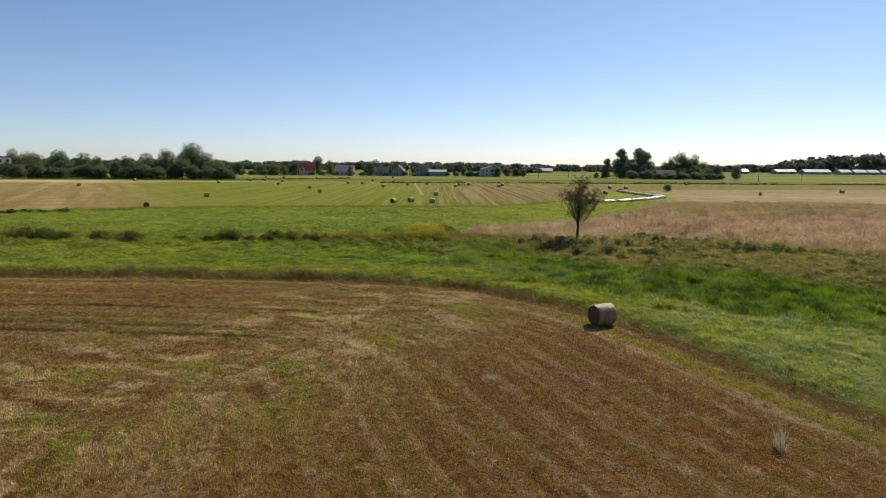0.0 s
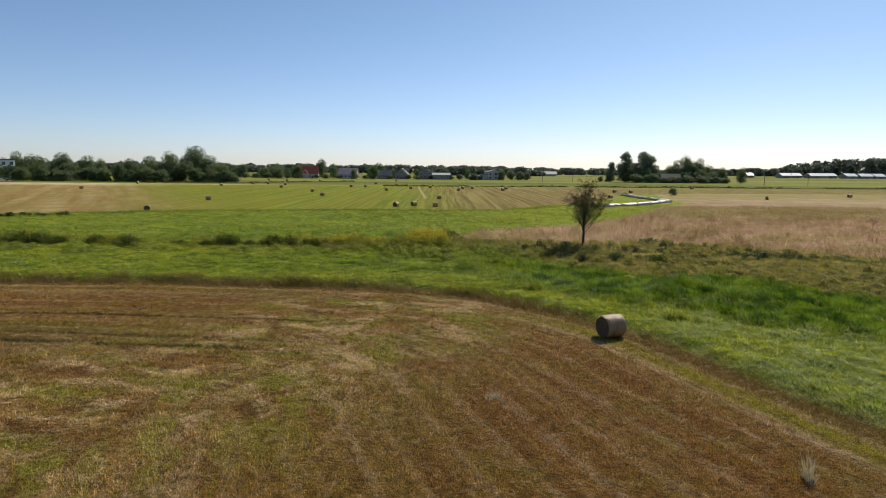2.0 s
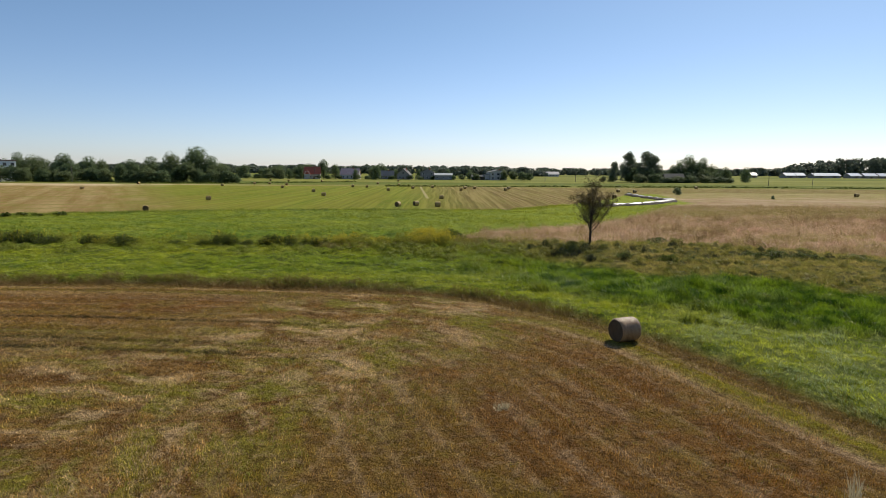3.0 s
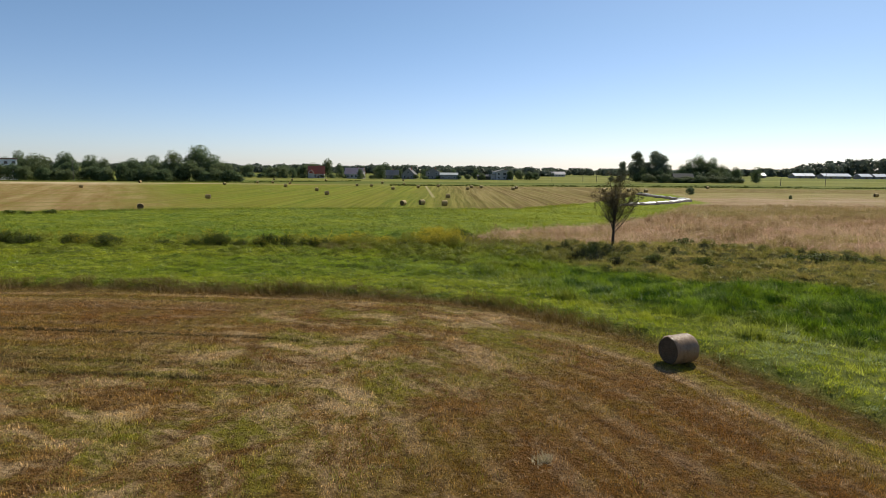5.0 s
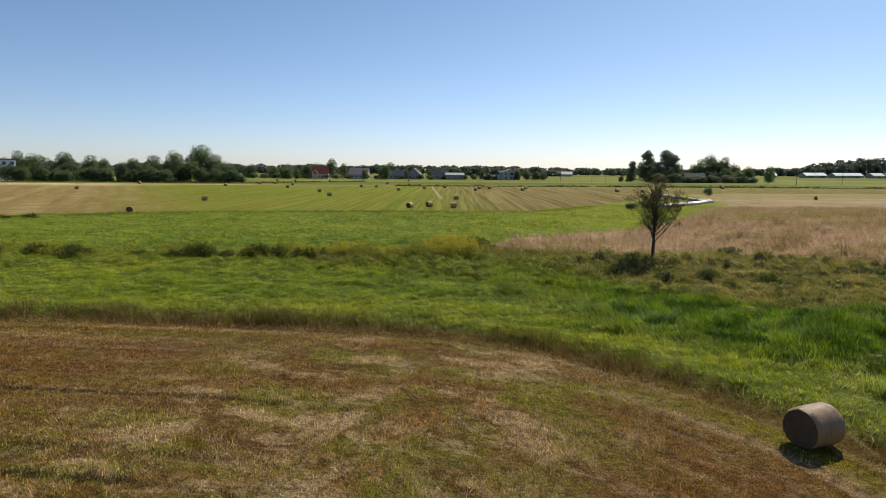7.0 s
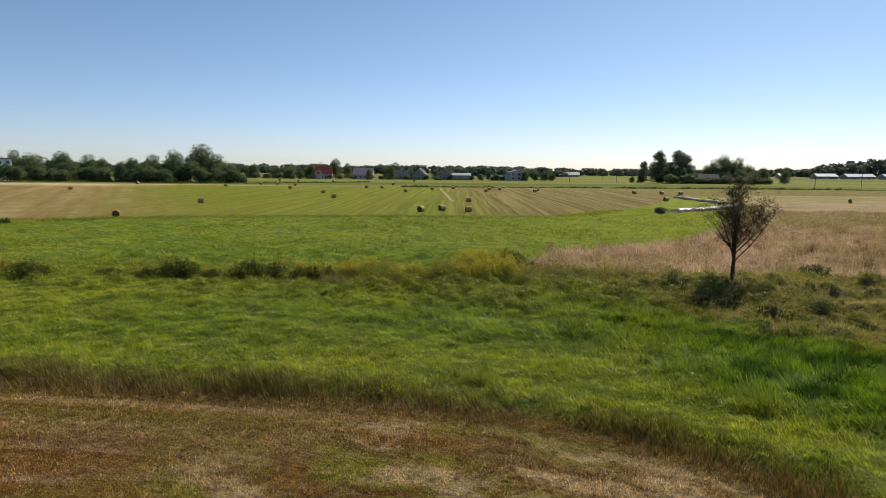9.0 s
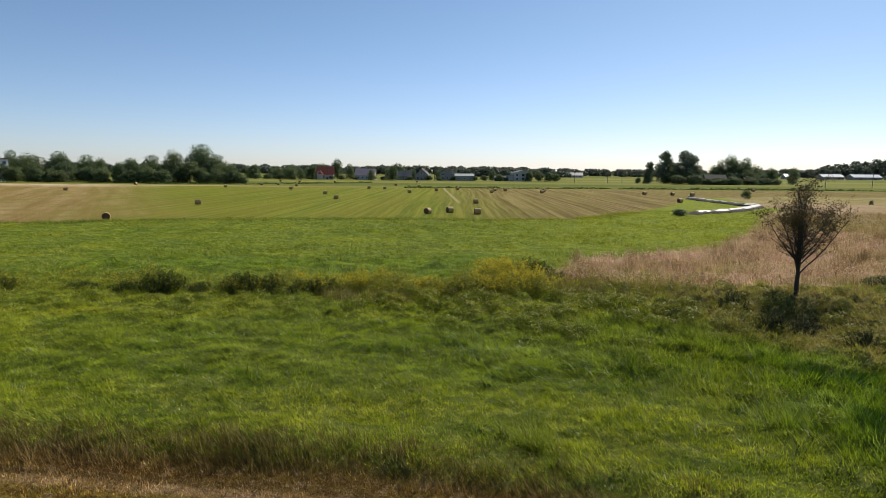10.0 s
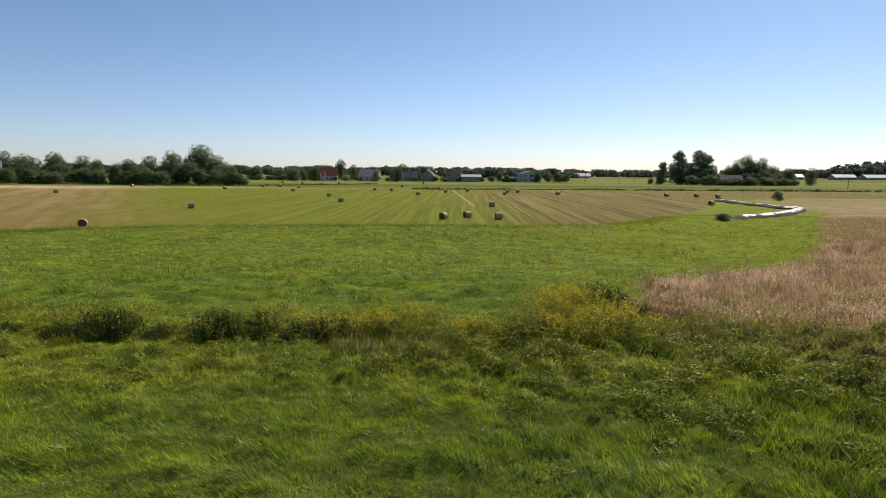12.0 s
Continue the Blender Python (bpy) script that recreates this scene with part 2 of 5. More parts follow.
    swath2 = node(nt, "Mapping", {0: bent, 2: (0, 0, radians(-4)), 3: (0.11, 0.008, 1)}).outputs[0]
    lines, bands = grain(nt, swath, 1.0, 5, 0.65, 0.42, 0.60), grain(nt, swath2, 1.0, 3, 0.55, 0.40, 0.60)
    hay = blend(nt, lines, (0.135, 0.185, 0.012), (0.285, 0.305, 0.032))
    hay = blend(nt, calc(nt, "MULTIPLY", bands, 0.4), hay, (0.25, 0.205, 0.026))
    hay = blend(nt, calc(nt, "MULTIPLY", fine, 0.3), hay, (0.12, 0.135, 0.016))
    plough = blend(nt, lines, (0.15, 0.095, 0.03), (0.35, 0.265, 0.11))
    plough = blend(nt, calc(nt, "MULTIPLY", bands, 0.35), plough, (0.21, 0.19, 0.04))
    hay = blend(nt, attr(nt, "plough"), hay, plough)
    hay = blend(nt, calc(nt, "MULTIPLY", grain(nt, place, 0.11, 6, 0.7, 0.45, 0.62), 0.28), hay, (0.25, 0.20, 0.05))
    hay = blend(nt, calc(nt, "MULTIPLY", grain(nt, place, 0.35, 5, 0.7, 0.50, 0.68), 0.4), hay, (0.17, 0.22, 0.022))
    slant = calc(nt, "MULTIPLY_ADD", xyz.outputs[1], 0.54, xyz.outputs[0])
    sweep = node(nt, "CombineXYZ", {0: calc(nt, "MULTIPLY", slant, 0.16), 1: calc(nt, "MULTIPLY", xyz.outputs[1], 0.012), 2: 0.0}).outputs[0]
    tan = blend(nt, grain(nt, sweep, 1.0, 5, 0.65, 0.38, 0.62), (0.26, 0.155, 0.055), (0.43, 0.31, 0.145))
    tan = blend(nt, calc(nt, "MULTIPLY", grain(nt, place, 0.10, 6, 0.7, 0.48, 0.58), 0.6), tan, (0.225, 0.215, 0.04))
    tan = blend(nt, calc(nt, "MULTIPLY", mid, 0.3), tan, (0.24, 0.20, 0.045))
    foot = calc(nt, "MULTIPLY", node(nt, "MapRange", {0: xyz.outputs[1], 1: 292.0, 2: 322.0}).outputs[0], node(nt, "MapRange", {0: xyz.outputs[0], 1: -85.0, 2: -125.0}).outputs[0])
    tan = blend(nt, calc(nt, "MULTIPLY", calc(nt, "MULTIPLY", foot, grain(nt, place, 0.08, 5, 0.65, 0.34, 0.50)), 0.9), tan, (0.62, 0.49, 0.31))
    # farther fields in long strips
    strip = node(nt, "CombineXYZ", {0: calc(nt, "MULTIPLY", xyz.outputs[0], 0.0016), 1: calc(nt, "MULTIPLY", xyz.outputs[1], 0.014), 2: 0.0}).outputs[0]
    far = blend(nt, grain(nt, strip, 1.0, 3, 0.5, 0.4, 0.6), (0.125, 0.155, 0.026), (0.24, 0.235, 0.055))
    # stubble rows
    row = node(nt, "CombineXYZ", {0: calc(nt, "MULTIPLY", attr(nt, "across"), 0.9), 1: calc(nt, "MULTIPLY", attr(nt, "along"), 0.035), 2: 0.0}).outputs[0]
    rowfine = node(nt, "CombineXYZ", {0: calc(nt, "MULTIPLY", attr(nt, "across"), 4.0), 1: calc(nt, "MULTIPLY", attr(nt, "along"), 0.12), 2: 0.0}).outputs[0]
    shift = calc(nt, "MULTIPLY_ADD", grain(nt, row, 0.5), 0.9, -0.45)
    ridge = node(nt, "MapRange", {0: calc(nt, "COSINE", calc(nt, "MULTIPLY_ADD", attr(nt, "across"), 3.3, calc(nt, "MULTIPLY", shift, 4.5))), 1: 0.55, 2: 1.0}).outputs[0]
    way = calc(nt, "DIVIDE", calc(nt, "ADD", attr(nt, "across"), shift), 30.0)
    brown, olive, straw, green = (0.27, 0.128, 0.024), (0.275, 0.21, 0.026), (0.50, 0.34, 0.13), (0.21, 0.20, 0.024)
    edge_rows = [(0.0, olive), (1.0, brown), (0.05, (0.15, 0.11, 0.04)), (0.066, straw), (0.08, olive), (0.115, (0.22, 0.19, 0.05)), (0.14, straw), (0.17, (0.25, 0.15, 0.065)), (0.21, brown), (0.30, brown)]
    stubble = stops(nt, way, edge_rows + [(0.36, (0.29, 0.165, 0.045)), (0.45, brown), (0.55, (0.255, 0.15, 0.034)), (0.7, (0.26, 0.17, 0.034)), (0.85, brown)])
    left_rows = stops(nt, way, edge_rows + [(0.34, olive), (0.387, brown), (0.393, (0.08, 0.06, 0.02)), (0.40, straw), (0.42, brown), (0.50, green), (0.60, (0.12, 0.11, 0.03)), (0.615, (0.38, 0.28, 0.13)), (0.65, (0.21, 0.115, 0.045)), (0.80, brown), (0.90, olive)])
    stubble = blend(nt, node(nt, "MapRange", {0: attr(nt, "along"), 1: 398.0, 2: 386.0}).outputs[0], stubble, left_rows)
    stubble = blend(nt, calc(nt, "MULTIPLY", grain(nt, row, 1.0, 3, 0.6, 0.42, 0.68), 0.45), stubble, (0.44, 0.28, 0.09))
    stubble = blend(nt, calc(nt, "MULTIPLY", grain(nt, row, 0.6, 3, 0.6, 0.5, 0.72), 0.5), stubble, (0.19, 0.155, 0.028))
    stubble = blend(nt, calc(nt, "MULTIPLY", grain(nt, rowfine, 1.0), 0.2), stubble, (0.38, 0.24, 0.095))
    stubble = blend(nt, calc(nt, "MULTIPLY", fine, 0.3), stubble, (0.12, 0.065, 0.022))
    right_rows = stops(nt, way, [(0.0, (0.20, 0.20, 0.03)), (1.0, brown), (0.03, (0.17, 0.12, 0.03)), (0.05, (0.19, 0.125, 0.03)), (0.07, (0.33, 0.29, 0.03)), (0.095, (0.30, 0.26, 0.03)), (0.115, (0.58, 0.42, 0.25)), (0.14, (0.27, 0.16, 0.04)), (0.2, brown)])
    stubble = blend(nt, node(nt, "MapRange", {0: calc(nt, "MULTIPLY", attr(nt, "across"), node(nt, "MapRange", {0: attr(nt, "along"), 1: 407.0, 2: 415.0}).outputs[0]), 1: 0.01, 2: 0.3}).outputs[0], stubble, blend(nt, node(nt, "MapRange", {0: attr(nt, "across"), 1: 4.5, 2: 6.0}).outputs[0], right_rows, stubble))
    patchy = grain(nt, place, 0.55, 4, 0.65, 0.40, 0.58)
    stubble = blend(nt, calc(nt, "MULTIPLY", grain(nt, row, 1.7, 4, 0.65, 0.48, 0.60), 0.6), stubble, (0.165, 0.078, 0.022))
    stubble = blend(nt, calc(nt, "MULTIPLY", calc(nt, "MULTIPLY", ridge, patchy), 0.5), stubble, (0.56, 0.40, 0.25))
    stubble = blend(nt, calc(nt, "MULTIPLY", grain(nt, place, 0.28, 5, 0.65, 0.50, 0.62), 0.55), stubble, (0.24, 0.185, 0.03))
    drawn = node(nt, "CombineXYZ", {0: calc(nt, "MULTIPLY", attr(nt, "across"), 1.0), 1: calc(nt, "MULTIPLY", attr(nt, "along"), 0.30), 2: 0.0}).outputs[0]
    swirl = node(nt, "VectorMath", {0: drawn, 1: node(nt, "VectorMath", {0: node(nt, "TexNoise", {"Vector": place, "Scale": 0.35, "Detail": 3.0}).outputs["Color"], 1: (2.2, 1.2, 0.0)}, operation="MULTIPLY").outputs[0]}, operation="ADD").outputs[0]
    mess = blend(nt, grain(nt, swirl, 0.7, 5, 0.7, 0.42, 0.56), (0.165, 0.085, 0.024), (0.33, 0.20, 0.06))
    mess = blend(nt, calc(nt, "MULTIPLY", grain(nt, swirl, 0.36, 6, 0.68, 0.47, 0.56), 0.85), mess, (0.27, 0.265, 0.034))
    mess = blend(nt, calc(nt, "MULTIPLY", grain(nt, node(nt, "VectorMath", {0: swirl, 1: (31.0, 17.0, 0.0)}, operation="ADD").outputs[0], 0.50, 7, 0.74, 0.50, 0.59), 0.9), mess, (0.66, 0.49, 0.28))
    mess = blend(nt, calc(nt, "MULTIPLY", grain(nt, place, 0.9, 6, 0.72, 0.54, 0.66), 0.5), mess, (0.10, 0.062, 0.016))
    stubble = blend(nt, attr(nt, "band"), stubble, mess)
    stubble = blend(nt, calc(nt, "MULTIPLY", grain(nt, place, 2.2, 5, 0.75, 0.49, 0.58), 0.6), stubble, (0.085, 0.048, 0.018))
    stubble = blend(nt, calc(nt, "MULTIPLY", grain(nt, place, 1.9, 6, 0.75, 0.53, 0.61), 0.45), stubble, (0.50, 0.36, 0.21))
    off = calc(nt, "ABSOLUTE", calc(nt, "ADD", xyz.outputs[0], calc(nt, "MULTIPLY_ADD", xyz.outputs[1], 0.058, -6.9)))
    line = calc(nt, "MULTIPLY", node(nt, "MapRange", {0: off, 1: 0.75, 2: 0.3}).outputs[0], node(nt, "MapRange", {0: xyz.outputs[1], 1: 196.0, 2: 210.0}).outputs[0])
    hay = blend(nt, calc(nt, "MULTIPLY", line, 0.65), hay, (0.48, 0.40, 0.22))
    # put together
    out = blend(nt, node(nt, "MapRange", {0: xyz.outputs[1], 1: 240.0, 2: 330.0}).outputs[0], meadow, far)
    out = blend(nt, attr(nt, "rough"), out, rough)
    out = blend(nt, attr(nt, "dry"), out, dry)
    out = blend(nt, attr(nt, "lush"), out, lush)
    out = blend(nt, attr(nt, "hay"), out, hay)
    out = blend(nt, attr(nt, "tan"), out, tan)
    return blend(nt, attr(nt, "stub"), out, stubble)


FIELD = bpy.data.node_groups.new("field colours", "ShaderNodeTree")
FIELD.interface.new_socket("Color", in_out="OUTPUT", socket_type="NodeSocketColor")
FIELD.links.new(field_nodes(FIELD), FIELD.nodes.new("NodeGroupOutput").inputs[0])


def field_colour(nt):
    """The field colours, shared by the soil sheet and the plants on it, and the place."""
    shared = nt.nodes.new("ShaderNodeGroup")
    shared.node_tree = FIELD
    return shared.outputs[0], node(nt, "NewGeometry").outputs["Position"]


def ground_material():
    mat, nt, bsdf = shader("field soil and turf")
    colour, place = field_colour(nt)
    speck = grain(nt, place, 14.0, 3, 0.65)
    colour = blend(nt, calc(nt, "MULTIPLY", speck, 0.45), colour, blend(nt, 1.0, colour, (0.45, 0.42, 0.38), "MULTIPLY"))
    # stubble soil: the straws' shadows on it are put in as a darker tone
    colour = blend(nt, calc(nt, "MULTIPLY", attr(nt, "stub"), 0.75), colour, blend(nt, 1.0, colour, (0.58, 0.54, 0.50), "MULTIPLY"))
    # near unmown ground: thatch colour made darker to hold the shade between blades
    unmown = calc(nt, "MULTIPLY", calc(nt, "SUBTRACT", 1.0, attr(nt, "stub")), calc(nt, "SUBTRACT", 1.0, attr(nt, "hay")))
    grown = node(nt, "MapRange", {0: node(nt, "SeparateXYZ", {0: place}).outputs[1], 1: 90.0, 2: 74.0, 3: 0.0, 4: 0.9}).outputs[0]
    shaded_thatch = blend(nt, grain(nt, place, 3.0, 4, 0.7), (0.030, 0.034, 0.010), (0.085, 0.078, 0.030))
    colour = blend(nt, calc(nt, "MULTIPLY", calc(nt, "MULTIPLY", unmown, grown), 0.5), colour, shaded_thatch)
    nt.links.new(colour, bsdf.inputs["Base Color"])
    bsdf.inputs["Roughness"].default_value = 0.95
    bsdf.inputs["Specular IOR Level"].default_value = 0.05
    bump = node(nt, "Bump", {"Strength": 0.9, "Distance": 0.12, "Height": calc(nt, "ADD", grain(nt, place, 6.0, 5, 0.7), grain(nt, place, 1.1, 3))})
    nt.links.new(bump.outputs[0], bsdf.inputs["Normal"])
    return mat


def plant_shader(mat, nt, bsdf, colour, through_light=0.4, rough=0.6, gloss=0.15, upward=0.0):
    nt.links.new(colour, bsdf.inputs["Base Color"])
    bsdf.inputs["Roughness"].default_value = rough
    bsdf.inputs["Specular IOR Level"].default_value = gloss
    if upward:
        slope = node(nt, "VectorMath", {0: node(nt, "Attribute", attribute_name="lie").outputs["Vector"], "Scale": upward}, operation="SCALE")
        own = node(nt, "VectorMath", {0: node(nt, "NewGeometry").outputs["Normal"], 1: slope.outputs[0]}, operation="ADD")
        nt.links.new(node(nt, "VectorMath", {0: own.outputs[0]}, operation="NORMALIZE").outputs[0], bsdf.inputs["Normal"])
    glow = node(nt, "BsdfTranslucent", {"Color": colour})
    mixed = node(nt, "MixShader", {0: through_light, 1: bsdf.outputs[0], 2: glow.outputs[0]})
    nt.links.new(mixed.outputs[0], nt.nodes["Material Output"].inputs["Surface"])
    return mat


def blade_material(name, light=(1.35, 1.3, 1.15), dark=(0.62, 0.66, 0.6), through_light=0.4, tint=None, amount=0.0, gloss=0.12):
    """Blades take the colour of their zone, each a little lighter or darker."""
    mat, nt, bsdf = shader(name)
    colour, _ = field_colour(nt)
    if tint:
        colour = blend(nt, amount, colour, tint)
    island = node(nt, "NewGeometry").outputs["Random Per Island"]
    colour = blend(nt, 1.0, colour, blend(nt, island, dark, light), "MULTIPLY")
    return plant_shader(mat, nt, bsdf, colour, through_light, gloss=gloss, rough=0.55, upward=1.0)


def leaf_material(name, a, b, through_light=0.3, by_tree=0.25):
    mat, nt, bsdf = shader(name)
    island = node(nt, "NewGeometry").outputs["Random Per Island"]
    own = node(nt, "ObjectInfo").outputs["Random"]
    place = node(nt, "NewGeometry").outputs["Position"]
    colour = blend(nt, island, a, b)
    colour = blend(nt, calc(nt, "MULTIPLY", grain(nt, place, 0.4, 3), 0.4), colour, tuple(0.7 * v for v in a))
    colour = blend(nt, calc(nt, "MULTIPLY", own, by_tree), colour, (b[0] * 1.1, b[1] * 1.1, b[2] * 1.2))
    return plant_shader(mat, nt, bsdf, colour, through_light)


def surface(name, a, b, scale=3.0, rough=0.8, metal=0.0, bump=0.0, stretch=(1, 1, 1), spec=0.4):
    mat, nt, bsdf = shader(name)
    place = node(nt, "TexCoord").outputs["Object"]
    vector = node(nt, "Mapping", {0: place, 3: stretch}).outputs[0]
    big, small = grain(nt, vector, scale * 0.25, 4), grain(nt, vector, scale * 3, 4, 0.65)
    colour = blend(nt, calc(nt, "MULTIPLY_ADD", small, 0.5, calc(nt, "MULTIPLY", big, 0.5)), a, b)
    nt.links.new(colour, bsdf.inputs["Base Color"])
    bsdf.inputs["Roughness"].default_value, bsdf.inputs["Metallic"].default_value = rough, metal
    bsdf.inputs["Specular IOR Level"].default_value = spec
    if bump:
        nt.links.new(node(nt, "Bump", {"Strength": 0.8, "Distance": bump, "Height": small}).outputs[0], bsdf.inputs["Normal"])
    return mat


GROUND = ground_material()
GRASS = blade_material("meadow grass blades", (2.2, 2.0, 1.5), (0.78, 0.75, 0.5), 0.45, gloss=0.08)
GRASS_FAR = blade_material("distant meadow grass blades", (1.3, 1.22, 1.1), (0.95, 0.92, 0.75), 0.45, gloss=0.05)
LUSH = blade_material("lush grass blades", (1.6, 1.5, 1.3), (0.55, 0.55, 0.4), 0.45, gloss=0.15)
REED = blade_material("dry reed grass blades", (1.5, 1.45, 1.45), (0.5, 0.45, 0.38), 0.45)
REED_BROWN = blade_material("brown reed blades", (1.4, 1.35, 1.3), (0.5, 0.45, 0.4), 0.4, (0.24, 0.155, 0.075), 0.55)
PLUME = blade_material("reed grass plumes", (1.5, 1.45, 1.4), (0.9, 0.85, 0.8), 0.5, (0.60, 0.43, 0.33), 0.55)
STRAW = blade_material("stubble straw", (2.7, 2.5, 1.9), (0.42, 0.36, 0.26), 0.25, gloss=0.05)
LOOSE = blade_material("loose pale straw", (1.5, 1.45, 1.4), (0.8, 0.75, 0.7), 0.15, (0.58, 0.435, 0.25), 0.75, gloss=0.05)
WEED = blade_material("low green weeds", (1.4, 1.4, 1.2), (0.7, 0.7, 0.6), 0.4, (0.28, 0.30, 0.035), 0.7)
VERGE = blade_material("brown verge grass", (1.3, 1.25, 1.2), (0.6, 0.58, 0.5), 0.3, (0.19, 0.125, 0.034), 0.75)
TRACK = blade_material("wheel track weeds with rut shade", (1.3, 1.2, 1.1), (0.6, 0.6, 0.5), 0.2, (0.075, 0.062, 0.018), 0.8)
BLEACHED = blade_material("bleached straw", (1.2, 1.2, 1.15), (0.8, 0.78, 0.7), 0.2, (0.66, 0.56, 0.36), 0.9, gloss=0.05)
# glossy lain blades; the pale silver tint paints their sheen
LAIN = blade_material("lain grass tinted for sheen", (1.4, 1.35, 1.3), (0.75, 0.8, 0.7), 0.25, (0.46, 0.52, 0.28), 0.65, gloss=0.35)
HUMMOCK = blade_material("hummock leaves", (1.6, 1.55, 1.3), (0.55, 0.55, 0.45), 0.35, (0.20, 0.205, 0.03), 0.55)
# distant crowns: leaf colours lifted to paint in the haze before them
LEAF_DARK = leaf_material("dark green leaves", (0.085, 0.125, 0.055), (0.185, 0.24, 0.105), 0.5)
LEAF_OLIVE = leaf_material("olive green leaves", (0.105, 0.14, 0.058), (0.215, 0.255, 0.11), 0.5)
LEAF_BLUE = leaf_material("poplar leaves", (0.13, 0.16, 0.10), (0.24, 0.275, 0.17), 0.5)
# skyline woods: paler and bluer, haze included in the leaf colour
LEAF_FAR = leaf_material("haze-tinted wood leaves", (0.11, 0.138, 0.10), (0.18, 0.205, 0.14), 0.4)
LEAF_SHRUB = leaf_material("shrub leaves", (0.060, 0.088, 0.012), (0.14, 0.165, 0.026), 0.4)
LEAF_SPIKY = leaf_material("dark spiky weed leaves", (0.032, 0.046, 0.012), (0.075, 0.09, 0.024), 0.3)
LEAF_LONE = leaf_material("sparse brownish leaves", (0.055, 0.055, 0.015), (0.12, 0.075, 0.025), 0.35)
FLOWER = leaf_material("goldenrod flowers", (0.46, 0.37, 0.014), (0.64, 0.51, 0.04), 0.45)
HERB = leaf_material("goldenrod stems", (0.13, 0.145, 0.012), (0.31, 0.29, 0.04), 0.45)
BARK = surface("bark", (0.03, 0.023, 0.017), (0.075, 0.058, 0.044), 6, 0.9, bump=0.03, stretch=(1, 1, 0.25))


# ---- mesh helpers ----
def solid(name, verts, faces, mats, index=None, smooth=False):
    me = bpy.data.meshes.new(name)
    verts, faces = np.asarray(verts, dtype=np.float32), np.asarray(faces, dtype=np.int32)
    n, k = faces.shape
    me.vertices.add(len(verts))
    me.vertices.foreach_set("co", verts.ravel())
    me.loops.add(n * k)
    me.loops.foreach_set("vertex_index", faces.ravel())
    me.polygons.add(n)
    me.polygons.foreach_set("loop_start", np.arange(0, n * k, k, dtype=np.int32))
    for m in mats if isinstance(mats, (list, tuple)) else [mats]:
        me.materials.append(m)
    if index is not None:
        me.polygons.foreach_set("material_index", np.asarray(index, dtype=np.int32))
    me.polygons.foreach_set("use_smooth", np.full(n, smooth))
    me.update(calc_edges=True)
    return me


def lie(x, y, z):
    """How steeply the ground falls at each place, along x and y."""
    e, low = 0.12, ground_height(x, y, z)
    return low, (ground_height(x + e, y, z) - low) / e, (ground_height(x, y + e, z) - low) / e


def with_lie(me, sx, sy, times):
    up = np.stack([-sx, -sy, np.ones_like(sx)], 1)
    up /= np.linalg.norm(up, axis=1, keepdims=True)
    me.attributes.new("lie", "FLOAT_VECTOR", "POINT").data.foreach_set("vector", np.repeat(up, times, axis=0).astype(np.float32).ravel())
    return me


def with_zones(me, found, times=1):
    """Writes the masks of the places into the mesh, each for so many vertices."""
    for key, value in found.items():
        if key in ("across", "along") and found["stub"].max() < 0.02 or value.max() < 0.02:
            continue
        me.attributes.new(key, "FLOAT", "POINT").data.foreach_set("value", np.repeat(value, times).astype(np.float32))
    return me


def part(name, data, material, parent, label=""):
    """Links a bmesh or a mesh as one object under a thing or a part."""
    if isinstance(data, bmesh.types.BMesh):
        me = bpy.data.meshes.new(name)
        data.to_mesh(me)
        data.free()
        me.materials.append(material)
    else:
        me = data
    ob = new(name, me)
    ob.parent = parent
    return tagged(ob, label)


def thing(name, label, category, group="", place=None):
    ob = new(name)
    ob.empty_display_size = 0.2
    if place:
        ob.matrix_basis = place
    return tagged(ob, label, category, group)


def box(bm, lo, hi, turn=None):
    m = Matrix.LocRotScale([(a + b) / 2 for a, b in zip(lo, hi)], turn, [b - a for a, b in zip(lo, hi)])
    bmesh.ops.create_cube(bm, size=1, matrix=m)
    return bm


def boxed(lo, hi, bevel=0.0):
    bm = box(bmesh.new(), lo, hi)
    if bevel:
        bmesh.ops.bevel(bm, geom=bm.edges[:], offset=bevel, segments=2, affect="EDGES")
    return bm


def tubes(paths, sides=5):
    """Tapered tubes along paths of (x, y, z, radius): vertices and quads."""
    verts, faces, base = [], [], 0
    ring = np.linspace(0, 2 * np.pi, sides, endpoint=False)
    for path in paths:
        p = np.asarray(path, dtype=float)
        way = np.gradient(p[:, :3], axis=0)
        way /= np.linalg.norm(way, axis=1, keepdims=True) + 1e-9
        ref = np.array([0.31, 0.17, 0.05]) if abs(way[0, 2]) > 0.8 else np.array([0, 0, 1.0])
        u = np.cross(way, ref)
        u /= np.linalg.norm(u, axis=1, keepdims=True) + 1e-9
        v = np.cross(way, u)
        for i in range(len(p)):
            verts.append(p[i, :3] + p[i, 3] * (np.cos(ring)[:, None] * u[i] + np.sin(ring)[:, None] * v[i]))
        for i in range(len(p) - 1):
            for j in range(sides):
                a, b = base + i * sides + j, base + i * sides + (j + 1) % sides
                faces.append((a, b, b + sides, a + sides))
        base += len(p) * sides
    return np.concatenate(verts), np.array(faces)


